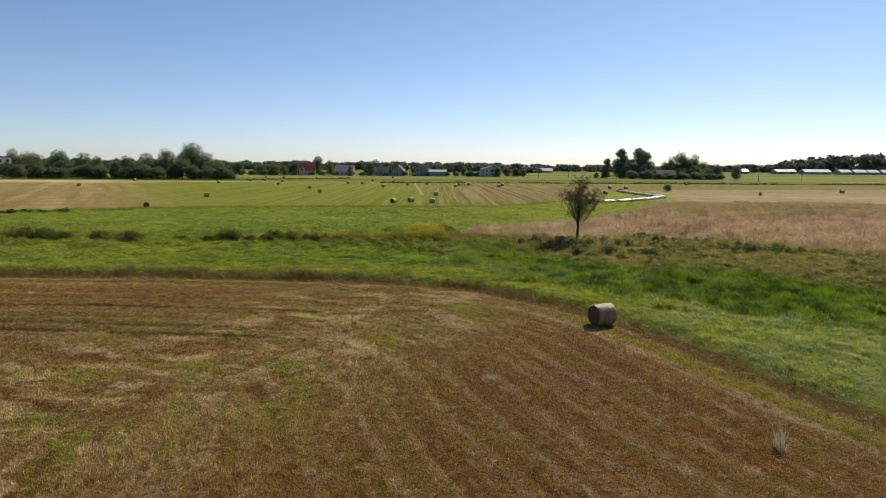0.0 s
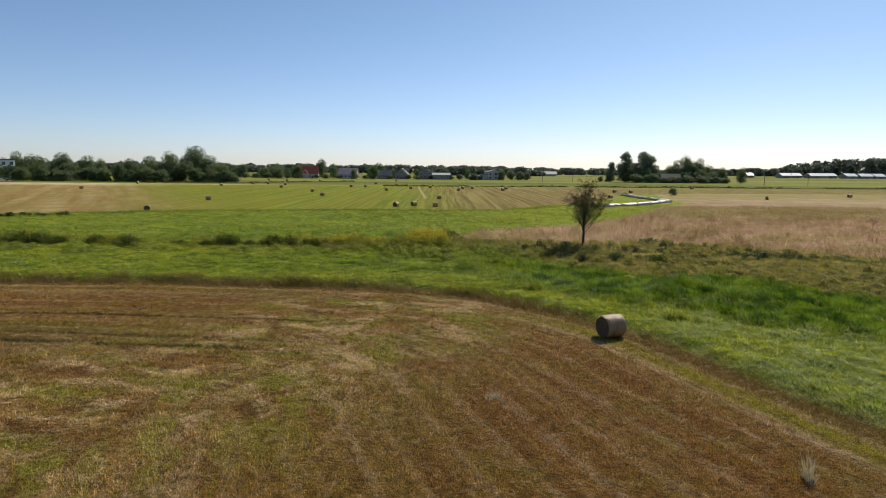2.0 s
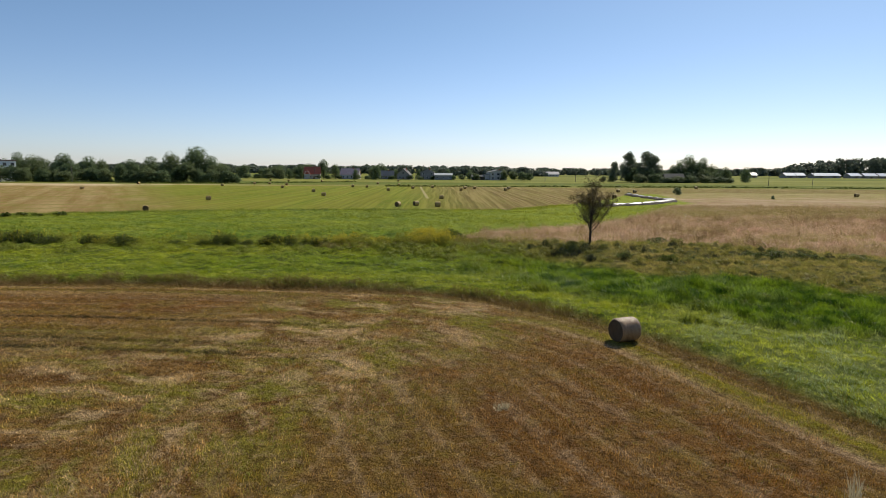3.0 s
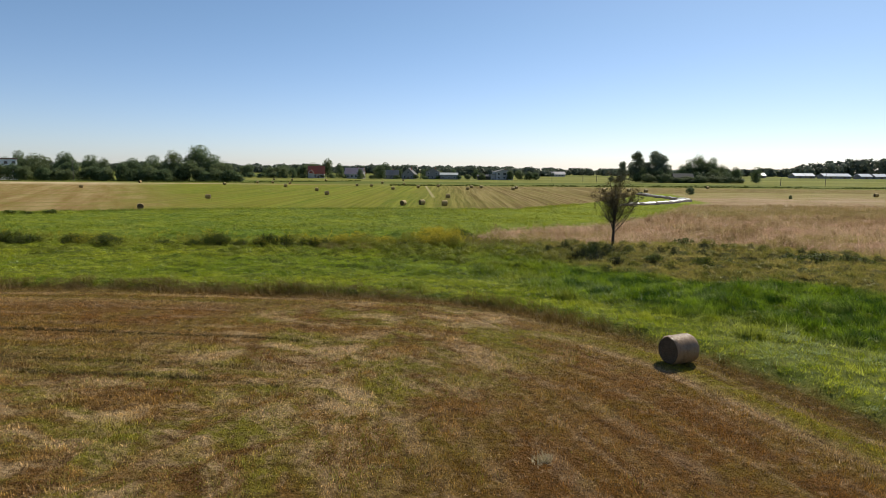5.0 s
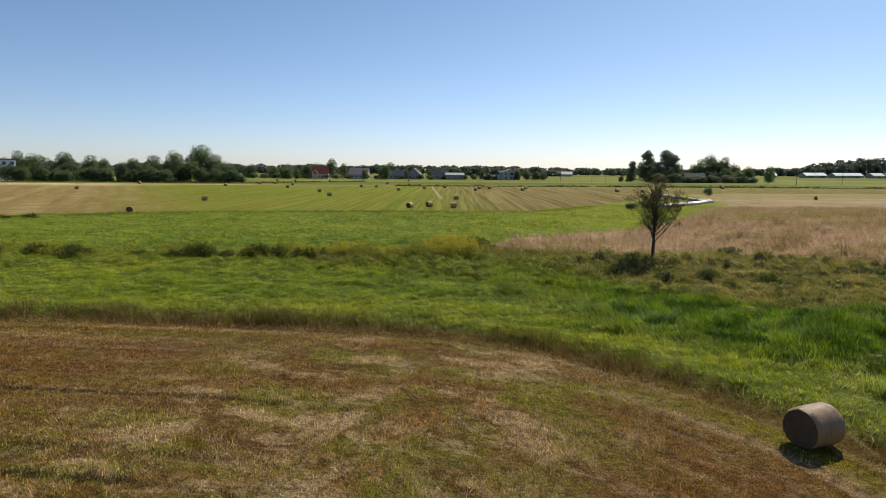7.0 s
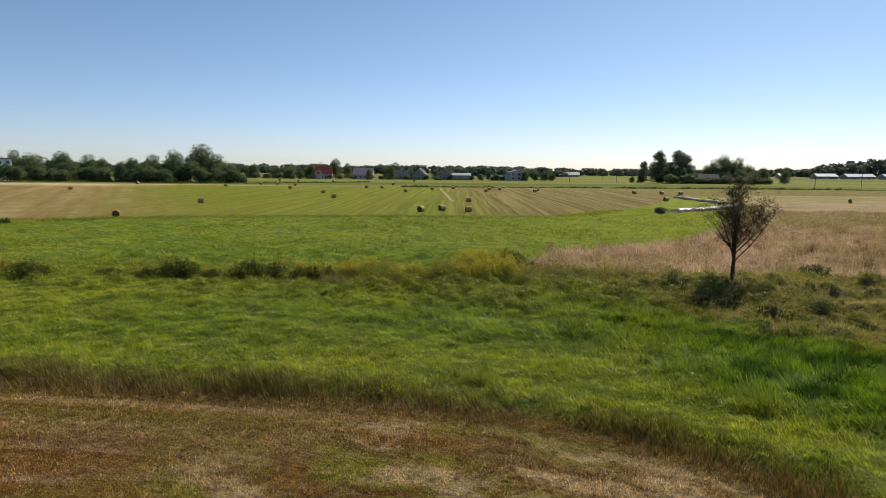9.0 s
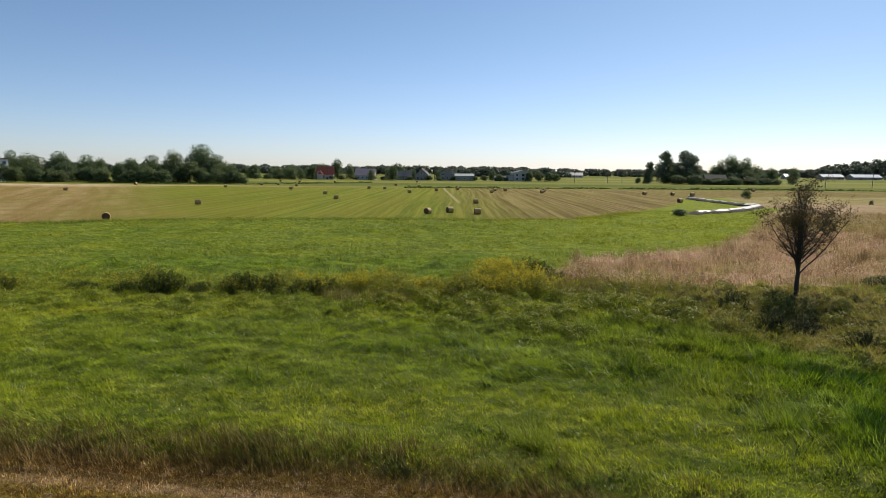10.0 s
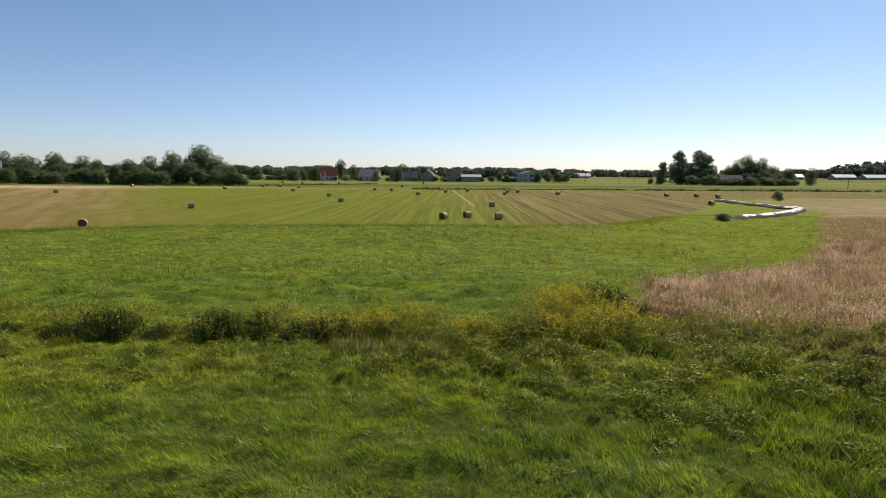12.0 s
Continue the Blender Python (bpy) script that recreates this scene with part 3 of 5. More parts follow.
def leaves(rng, centres, normals, size, longer=1.5):
    """Small rhombic leaves at the centres: vertices and triangles."""
    n = len(centres)
    a = rng.normal(size=(n, 3))
    u = np.cross(normals, a)
    u /= np.linalg.norm(u, axis=1, keepdims=True) + 1e-9
    v = np.cross(normals, u)
    v /= np.linalg.norm(v, axis=1, keepdims=True) + 1e-9
    s = (np.asarray(size) * rng.uniform(0.6, 1.3, n))[:, None]
    verts = np.stack([centres - u * s * longer / 2, centres + v * s / 2 + u * s * 0.1, centres + u * s * longer / 2, centres - v * s / 2 + u * s * 0.1], axis=1).reshape(-1, 3)
    i = np.arange(n)[:, None] * 4
    return verts, np.concatenate([i + [0, 1, 2], i + [0, 2, 3]], axis=1).reshape(-1, 3)


def foliage(rng, lobes, count, size, inner=0.55):
    """Leaves through the outer shells of several lobes (x, y, z, rx, ry, rz)."""
    lobes = np.asarray(lobes, dtype=float)
    weight = lobes[:, 3] * lobes[:, 5]
    pick = rng.choice(len(lobes), count, p=weight / weight.sum())
    way = rng.normal(size=(count, 3))
    way /= np.linalg.norm(way, axis=1, keepdims=True)
    lump = 1 + 0.22 * np.sin(way[:, 0] * 7 + pick) * np.cos(way[:, 2] * 6 + 2 * pick)
    r = rng.uniform(inner, 1.0, count) ** 0.6 * lump
    centres = lobes[pick, :3] + way * lobes[pick, 3:] * r[:, None]
    normals = way + rng.normal(scale=0.7, size=(count, 3))
    normals[:, 2] += 0.3
    return leaves(rng, centres, normals, size)


# ---- ground ----
def spaced(lo, fine_lo, fine_hi, hi, step, grow):
    mid = list(np.arange(fine_lo, fine_hi + 1e-6, step))
    up, s = [], step
    while (up[-1] if up else fine_hi) < hi:
        s *= grow
        up.append((up[-1] if up else fine_hi) + s)
    down, s = [], step
    while (down[-1] if down else fine_lo) > lo:
        s *= grow
        down.append((down[-1] if down else fine_lo) - s)
    return np.array(down[::-1] + mid + up)


def build_ground():
    gx, gy = spaced(-2600, -46, 44, 2600, 0.42, 1.06), spaced(-900, 44, 86, 4200, 0.42, 1.03)
    x, y = np.meshgrid(gx, gy)
    x, y = x.ravel(), y.ravel()
    found = zones(x, y)
    z = ground_height(x, y, found)
    nx, ny = len(gx), len(gy)
    i = (np.arange(ny - 1)[:, None] * nx + np.arange(nx - 1)[None, :]).ravel()
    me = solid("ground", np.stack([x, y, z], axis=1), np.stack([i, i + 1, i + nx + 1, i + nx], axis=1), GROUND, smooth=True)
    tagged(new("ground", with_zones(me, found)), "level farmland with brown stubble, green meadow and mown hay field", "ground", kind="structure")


build_ground()


# ---- grass ----
def ditch_side(x, y):
    """Where weeds crowd the grass out in front of the ditch."""
    return np.exp(-(((y - 73.5) / np.where(x > -6, 5.6, 2.6)) ** 2)) * (0.35 + 0.65 * ramp(-14, -4, x)) * ramp(22, 14, x)


def scatter(rng, x0, x1, y0, y1, per_metre, chance):
    """Random places in a rectangle, kept with the chance that a function of x, y and the zones gives."""
    n = int((x1 - x0) * (y1 - y0) * per_metre)
    x, y = rng.uniform(x0, x1, n), rng.uniform(y0, y1, n)
    z = zones(x, y)
    keep = rng.random(n) < chance(x, y, z)
    return x[keep], y[keep], {key: value[keep] for key, value in z.items()}


def blades(rng, x, y, z, count, height, width, spread, lean, wind=0.0, reach=1.1):
    """Tufts of narrow blades that rise from the ground, each one triangle; the wind lays them in waves."""
    n = len(x) * count
    spot = np.repeat(np.arange(len(x)), count)
    tall = (height * rng.uniform(0.65, 1.25, len(x)) * (0.45 + 1.3 * cloud(x, y, 1.4, 71, 2) ** 1.5))[spot] * rng.uniform(0.6, 1.15, n)
    gust, veer = wind * (0.2 + 1.7 * cloud(x, y, 3.0, 61, 2)), 3.6 + 2.6 * (cloud(x, y, 5.0, 63, 2) - 0.5)
    low, sx, sy = lie(x, y, z)
    low = low - 0.03
    bx = x[spot] + rng.normal(scale=spread, size=n)
    by = y[spot] + rng.normal(scale=spread, size=n)
    turn = rng.uniform(0, np.pi, n)
    w = width * rng.uniform(0.6, 1.3, n) / 2
    lx = (rng.normal(scale=lean, size=n) + (gust * np.cos(veer) - 0.5 * sx)[spot]) * tall
    ly = (rng.normal(scale=lean, size=n) + (gust * np.sin(veer) - 0.5 * sy)[spot]) * tall
    far_out = np.maximum(1.0, np.hypot(lx, ly) / (tall * reach))
    lx, ly = lx / far_out, ly / far_out
    up = tall / np.sqrt(1 + (lx**2 + ly**2) / tall**2 * 0.6)
    cx, cy, bz = np.cos(turn) * w, np.sin(turn) * w, low[spot]
    verts = np.stack([np.stack([bx - cx, by - cy, bz], 1), np.stack([bx + cx, by + cy, bz], 1), np.stack([bx + lx, by + ly, bz + up], 1)], axis=1).reshape(-1, 3)
    return verts, np.arange(n * 3).reshape(-1, 3), sx, sy


def stuff(name, rng, xy, mat, label, category, **how):
    x, y, found = xy
    verts, faces, sx, sy = blades(rng, x, y, found, **how)
    me = with_lie(with_zones(solid(name, verts, faces, mat), found, 3 * how["count"]), sx, sy, 3 * how["count"])
    return tagged(new(name, me), label, category, kind="stuff")


def build_grass():
    rng = np.random.default_rng(5)
    open_ground = lambda z: (1 - z["stub"]) * (1 - z["hay"]) * (1 - z["dry"])
    stuff("meadow_grass", rng, scatter(rng, -50, 46, 14, 82, 22, lambda x, y, z: open_ground(z) * (1 - 0.5 * z["lush"]) * (1 - 0.4 * ditch_side(x, y)) * ramp(-20, 5, y - 40 + np.maximum(x - 14, 0) * 2)), GRASS,
          "uneven green meadow grass beside the stubble field", "grass", count=5, height=0.25, width=0.034, spread=0.11, lean=0.36, wind=0.45, reach=0.9)
    stuff("meadow_grass", rng, scatter(rng, -34, 24, 44, 75, 26, lambda x, y, z: open_ground(z) * (1 - 0.4 * ditch_side(x, y)) * ramp(0.30, 0.46, cloud(x, y, 0.9, 73, 2))), GRASS,
          "fine silky meadow grass in combed waves", "grass", count=6, height=0.25, width=0.024, spread=0.09, lean=0.32, wind=0.5, reach=1.0)
    stuff("meadow_grass", rng, scatter(rng, -95, 78, 82, 175, 4.6, lambda x, y, z: open_ground(z)), GRASS_FAR,
          "yellowish green meadow grass behind the ditch", "grass", count=5, height=0.20, width=0.07, spread=0.25, lean=0.5, wind=0.4)
    stuff("lush_grass", rng, scatter(rng, 2, 60, 26, 72, 26, lambda x, y, z: z["lush"] * (1 - z["stub"])), LUSH,
          "tall lush dark green grass in a damp hollow", "grass", count=6, height=0.55, width=0.045, spread=0.14, lean=0.45, wind=0.3, reach=0.8)
    reeds = scatter(rng, 0, 120, 56, 170, 10, lambda x, y, z: z["dry"] * (0.45 + 0.55 * ramp(0.35, 0.6, cloud(x, y, 3, 97))) * np.where(y > 120, 0.5, 1.0))
    stuff("dry_reed_grass", rng, reeds, REED, "dry pinkish tan reed grass on fallow land", "grass", count=4, height=0.78, width=0.055, spread=0.20, lean=0.28, wind=0.25)
    stuff("reed_clumps", rng, scatter(rng, 2, 90, 60, 130, 0.16, lambda x, y, z: z["dry"] * ramp(0.35, 0.6, cloud(x, y, 7, 99))), REED_BROWN, "tall brownish clumps in the dry reed grass", "grass", count=60, height=1.25, width=0.045, spread=0.34, lean=0.22, wind=0.2)
    stubble = lambda z: z["stub"] * ramp(0.1, 0.8, z["across"])
    swaths = lambda z: np.exp(-((z["across"] - 2.0) / 0.3) ** 2) + 0.8 * np.exp(-((z["across"] - 4.4) / 0.6) ** 2) + 0.7 * ramp(0.55, 0.95, np.cos(z["across"] * 3.3 + 0.6 * np.sin(z["along"] * 0.15))) * ramp(5, 6, z["across"]) * ramp(20, 12, z["across"])
    stuff("stubble_straw", rng, scatter(rng, -36, 26, 11, 54, 62, lambda x, y, z: stubble(z)), STRAW,
          "short reddish brown stubble left standing in rows", "stubble", count=3, height=0.16, width=0.026, spread=0.06, lean=0.40)
    stuff("fallen_straw", rng, scatter(rng, -36, 26, 11, 54, 22, lambda x, y, z: stubble(z)), STRAW,
          "short fallen straw scattered over the stubble", "straw", count=2, height=0.12, width=0.02, spread=0.12, lean=1.8, reach=3.0)
    stuff("loose_straw", rng, scatter(rng, -36, 26, 11, 54, 60, lambda x, y, z: stubble(z) * np.maximum(ramp(0.30, 0.7, z["band"]) * ramp(0.50, 0.60, cloud(z["across"] + 0.35 * x, 0.3 * z["along"] + 0.35 * y, 1.9, 31, 4)), swaths(z) * ramp(0.36, 0.54, cloud(x, y, 1.3, 37)))), LOOSE,
          "pale loose straw lying in swirls on the stubble", "straw", count=5, height=0.12, width=0.022, spread=0.13, lean=1.4, reach=2.0)
    stuff("low_weeds", rng, scatter(rng, -36, 26, 11, 54, 30, lambda x, y, z: stubble(z) * np.maximum((0.10 + 0.8 * ramp(0.1, 0.6, z["band"])) * ramp(0.50, 0.60, cloud(z["across"] + 0.2 * x, 0.3 * z["along"] + 0.2 * y, 2.0, 33, 4)), np.exp(-((z["across"] - 3.0) / 0.6) ** 2) * ramp(0.35, 0.55, cloud(x, y, 2.0, 39)))), WEED,
          "low green weeds in patches among the stubble", "weed", count=4, height=0.14, width=0.03, spread=0.09, lean=0.5)
    def track(x, y, z):
        line = np.exp(-((z["across"] - 11.7) / 0.10) ** 2) + np.exp(-((z["across"] - 18.2) / 0.13) ** 2) + 0.5 * np.exp(-((z["across"] - 16.4) / 0.13) ** 2)
        return z["stub"] * line * ramp(400, 392, z["along"]) * ramp(0.18, 0.4, cloud(x, y, 1.8, 43))
    # no ruts are cut here; the weeds' dark tint also carries the rut shade
    stuff("wheel_track_weeds", rng, scatter(rng, -40, 4, 22, 46, 150, track), TRACK,
          "thin dark weeds growing in the wheel tracks", "weed", count=6, height=0.20, width=0.035, spread=0.07, lean=0.5)
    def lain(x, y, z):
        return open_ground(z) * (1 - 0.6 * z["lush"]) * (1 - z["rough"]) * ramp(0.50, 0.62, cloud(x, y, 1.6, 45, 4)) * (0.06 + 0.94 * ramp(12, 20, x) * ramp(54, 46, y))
    # extra blades whose pale tint stands for shine on lain grass
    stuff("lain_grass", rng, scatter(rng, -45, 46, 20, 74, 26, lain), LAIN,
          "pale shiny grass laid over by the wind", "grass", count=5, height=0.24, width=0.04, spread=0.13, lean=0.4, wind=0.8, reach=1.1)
    tussocks = scatter(rng, -50, 40, 40, 84, 1.5, lambda x, y, z: open_ground(z) * (1 - 0.7 * ditch_side(x, y)) * ramp(0.40, 0.60, cloud(x, y, 5, 81)))
    stuff("grass_tussocks", rng, tussocks, LUSH, "dark green grass tussocks in the meadow", "grass", count=18, height=0.36, width=0.032, spread=0.16, lean=0.4, wind=0.4, reach=0.8)
    tussocks = scatter(rng, -90, 62, 84, 148, 0.9, lambda x, y, z: open_ground(z) * ramp(0.44, 0.60, cloud(x, y, 7, 83)))
    stuff("grass_tussocks", rng, tussocks, LUSH, "green grass tussocks behind the ditch", "grass", count=10, height=0.5, width=0.08, spread=0.26, lean=0.5, wind=0.4)
    tussocks = scatter(rng, 4, 110, 40, 86, 1.6, lambda x, y, z: z["rough"])
    stuff("grass_tussocks", rng, tussocks, GRASS, "grey green and brown tussocks on rough ground", "grass", count=34, height=0.5, width=0.035, spread=0.25, lean=0.45, wind=0.3)
    def hay_strip(x, y, z):
        return np.exp(-((border(HAY_EDGE, x, y)[0] - 1.5) / 1.8) ** 2) * ramp(0.25, 0.55, cloud(x, y, 4, 85))
    stuff("rough_grass", rng, scatter(rng, -95, 34, 108, 172, 11, hay_strip), LUSH, "rough unmown grass strip along the hay field", "grass", count=5, height=0.55, width=0.07, spread=0.2, lean=0.35, wind=0.3)
    spots = [(8.3, 50.4), (-2.4, 53.2), (17.0, 41.2), (19.0, 47.5), (24.0, 47.0), (21.5, 52.0), (12.0, 55.5)]
    x = np.array([p[0] for p in spots for _ in range(9)]) + rng.normal(scale=0.35, size=9 * len(spots))
    y = np.array([p[1] for p in spots for _ in range(9)]) + rng.normal(scale=0.30, size=9 * len(spots))
    stuff("grass_tussocks", rng, (x, y, zones(x, y)), LUSH, "large dark tussocks of tall grass by the field edge", "grass", count=40, height=1.15, width=0.04, spread=0.16, lean=0.4, wind=0.4)
    def dead(x, y, z):
        return np.maximum(np.exp(-(((x + 11) / 2.6) ** 2 + ((y - 75.2) / 1.2) ** 2)), np.exp(-(((x - 5.5) / 3.2) ** 2 + ((y - 81) / 4) ** 2))) * ramp(0.3, 0.55, cloud(x, y, 1.6, 87))
    stuff("dead_herbs", rng, scatter(rng, -18, 14, 71, 92, 7, dead), REED_BROWN, "dead greyish brown herb stalks beside the ditch", "weed", count=26, height=0.8, width=0.035, spread=0.22, lean=0.28, wind=0.1)
    for name, spot, tint, label, tall in (("straw_tuft", (3.1, 26.5), BLEACHED, "pale tuft of loose straw on the stubble", 0.42), ("weed_tuft", (13.1, 19.6), BLEACHED, "tall thin bleached weeds standing in the stubble", 0.95)):
        x, y = spot[0] + rng.normal(scale=0.12, size=8), spot[1] + rng.normal(scale=0.16, size=8)
        stuff(name, rng, (x, y, zones(x, y)), tint, label, "weed" if name == "weed_tuft" else "straw", count=22 if tall < 0.5 else 7, height=tall, width=0.03, spread=0.09, lean=0.42 if tall < 0.5 else 0.14)
    stuff("verge_grass", rng, scatter(rng, -60, 32, 4, 57, 40, lambda x, y, z: np.exp(-((z["across"] + 0.1) / 0.85) ** 2) * ramp(0.15, 0.5, cloud(x, y, 2.4, 35)) * (0.06 + 0.94 * ramp(12, 4, x))), VERGE,
          "tall brownish grass along the stubble field's edge", "grass", count=7, height=0.52, width=0.026, spread=0.14, lean=0.26, wind=0.2)


def build_plumes():
    """Feathery pale heads over the reed grass."""
    rng = np.random.default_rng(15)
    x, y, found = scatter(rng, 0, 110, 58, 150, 7, lambda x, y, z: z["dry"] * np.where(y > 110, 0.45, 1.0) * np.maximum(0.10 + 0.75 * ramp(0.42, 0.62, cloud(x, y, 6, 95)), ramp(7, 3, border(DRY_FAR_EDGE, x, y)[0]) * ramp(0.3, 0.5, cloud(x, y, 4, 96))))
    n = len(x)
    top = ground_height(x, y, found) + 0.45 + 0.45 * rng.random(n)
    k = np.repeat(np.arange(n), 3)
    centre = np.stack([x[k] + rng.normal(scale=0.07, size=len(k)), y[k] + rng.normal(scale=0.07, size=len(k)), top[k] + rng.uniform(-0.1, 0.1, len(k))], 1)
    v, f = leaves(rng, centre, rng.normal(size=(len(k), 3)) * [1, 1, 0.4], 0.05, 3.2)
    me = with_zones(solid("reed_plumes", v, f, PLUME), found, 12)
    with_lie(me, 0 * x, 0 * y, 12)
    tagged(new("reed_plumes", me), "feathery pinkish heads of the dry reed grass", "grass", kind="stuff")


build_grass()
build_plumes()


# ---- bales ----
NET = surface("straw under net wrap", (0.12, 0.062, 0.028), (0.40, 0.255, 0.13), 3, 0.42, bump=0.02, stretch=(5, 1, 1), spec=0.45)
# the ends turn from the sun: their shade is put into the straw colour
BALE_END = surface("pressed straw end darkened for shade", (0.05, 0.033, 0.016), (0.13, 0.09, 0.05), 9, 0.9, bump=0.03)
FILM = surface("pale stretch film", (0.15, 0.145, 0.13), (0.46, 0.445, 0.41), 1, 0.5, bump=0.02, spec=0.6)
EARTH = surface("dark earth", (0.035, 0.028, 0.02), (0.09, 0.07, 0.05), 2, 0.95, bump=0.06)


def round_bale(name, label, group, radius, length, side_mat, end_mat, seed):
    """A lying round bale, axis along x, resting on its slightly flattened belly."""
    rng = np.random.default_rng(seed)
    ob = thing(name, label, "bale", group)
    n, rows = (40, 14) if side_mat is NET else (24, 8)
    ring = np.linspace(0, 2 * np.pi, n, endpoint=False)
    verts = []
    for i in range(rows + 1):
        u = i / rows
        edge = 1 - 0.09 * max(0, 1 - min(u, 1 - u) / 0.10) ** 2
        r = radius * edge * (1 + 0.012 * np.sin(3 * ring + seed) + 0.010 * rng.normal(size=n))
        y, z = r * np.cos(ring), r * np.sin(ring) + radius
        z = np.where(z < 0.05, 0.05 - (0.05 - z) * 0.3, z)
        verts.append(np.stack([np.full(n, (u - 0.5) * length), y, z], 1))
    faces = [(i * n + j, i * n + (j + 1) % n, (i + 1) * n + (j + 1) % n, (i + 1) * n + j) for i in range(rows) for j in range(n)]
    part("net_wrap", solid("side", np.concatenate(verts), faces, side_mat, smooth=True), None, ob)
    for way in (-1, 1):
        cap, faces = [], []
        for k, share in enumerate((1.0, 0.92, 0.8, 0.62, 0.42, 0.2)):
            base = verts[0 if way < 0 else rows]
            ringed = base.copy()
            ringed[:, 1] *= share
            ringed[:, 2] = radius + (ringed[:, 2] - radius) * share
            ringed[:, 0] += way * (0.03 * (1 - share) ** 0.5 + 0.012 * (k % 2)) + rng.normal(scale=0.006, size=n)
            cap.append(ringed)
        cap.append(np.array([[way * (length / 2 + 0.035), 0, radius]]))
        for k in range(5):
            faces += [(k * n + j, k * n + (j + 1) % n, (k + 1) * n + (j + 1) % n, (k + 1) * n + j) for j in range(n)]
        faces += [(5 * n + j, 5 * n + (j + 1) % n, 6 * n, 6 * n) for j in range(n)]
        bm = bmesh.new()
        vs = [bm.verts.new(p) for p in np.concatenate(cap)]
        for f in faces:
            loop = list(dict.fromkeys(f))
            bm.faces.new([vs[i] for i in (loop if way > 0 else loop[::-1])])
        part("bale_end", bm, end_mat, ob)
    return ob


def resting(x, y, turn, s=1.0, sink=0.03):
    z = float(ground_height(np.array([x]), np.array([y]))[0]) - sink
    return pose(x, y, z, 0, 0, turn) @ Matrix.Diagonal((s, s, s, 1))


def build_bales():
    near = round_bale("round_bale", "round straw bale in grey net wrap standing alone on stubble", "straw bales", 0.70, 1.36, NET, BALE_END, 3)
    near.matrix_basis = resting(11.23, 36.83, 24)
    golden = surface("golden straw under net", (0.24, 0.155, 0.045), (0.50, 0.36, 0.125), 5, 0.65, bump=0.02, stretch=(8, 1, 1))
    # end faces again carry their shade in a darker straw colour
    golden_end = surface("golden straw end darkened for shade", (0.065, 0.042, 0.018), (0.15, 0.10, 0.045), 9, 0.9, bump=0.03)
    field = round_bale("round_bale", "round straw bale in net wrap lying on the mown hay field", "straw bales", 0.675, 1.3, golden, golden_end, 4)
    field.matrix_basis = resting(-66, 137, 118)
    others = [(-153, 259, 15), (-167, 335, 70), (-69.7, 182.9, 12), (-113, 313, 40), (-108, 350, 5), (-100, 352, 10), (-124, 438, 0),
              (-86, 336, 8), (-76.6, 292, 3), (-108, 426, 20), (-52.3, 248, 4), (-41.6, 214.5, 0), (-83, 418, 60), (-46, 312, 0), (-38, 306, 5),
              (-39.3, 367, 0), (-23.8, 267, 4), (-24.6, 341, 0)]
    more = [(-14.3, 292, 6), (-11.3, 158.6, 58), (-33, 448, 0), (-6.8, 162.6, 30), (-1.0, 159.2, 3), (-0.2, 199, 0), (-5.2, 306, 0), (8.2, 273, 5),
            (10.8, 296, 10), (15.5, 298, 0), (28.5, 277, 8), (31.8, 294, 20), (66.7, 269, 15), (76.4, 266, 20), (82.3, 262, 10), (59.7, 212, 24), (133, 321, 0), (157, 232, 4)]
    for x, y, turn in others + more:
        copy_thing(field, resting(x, y, turn + random.uniform(-6, 6)))


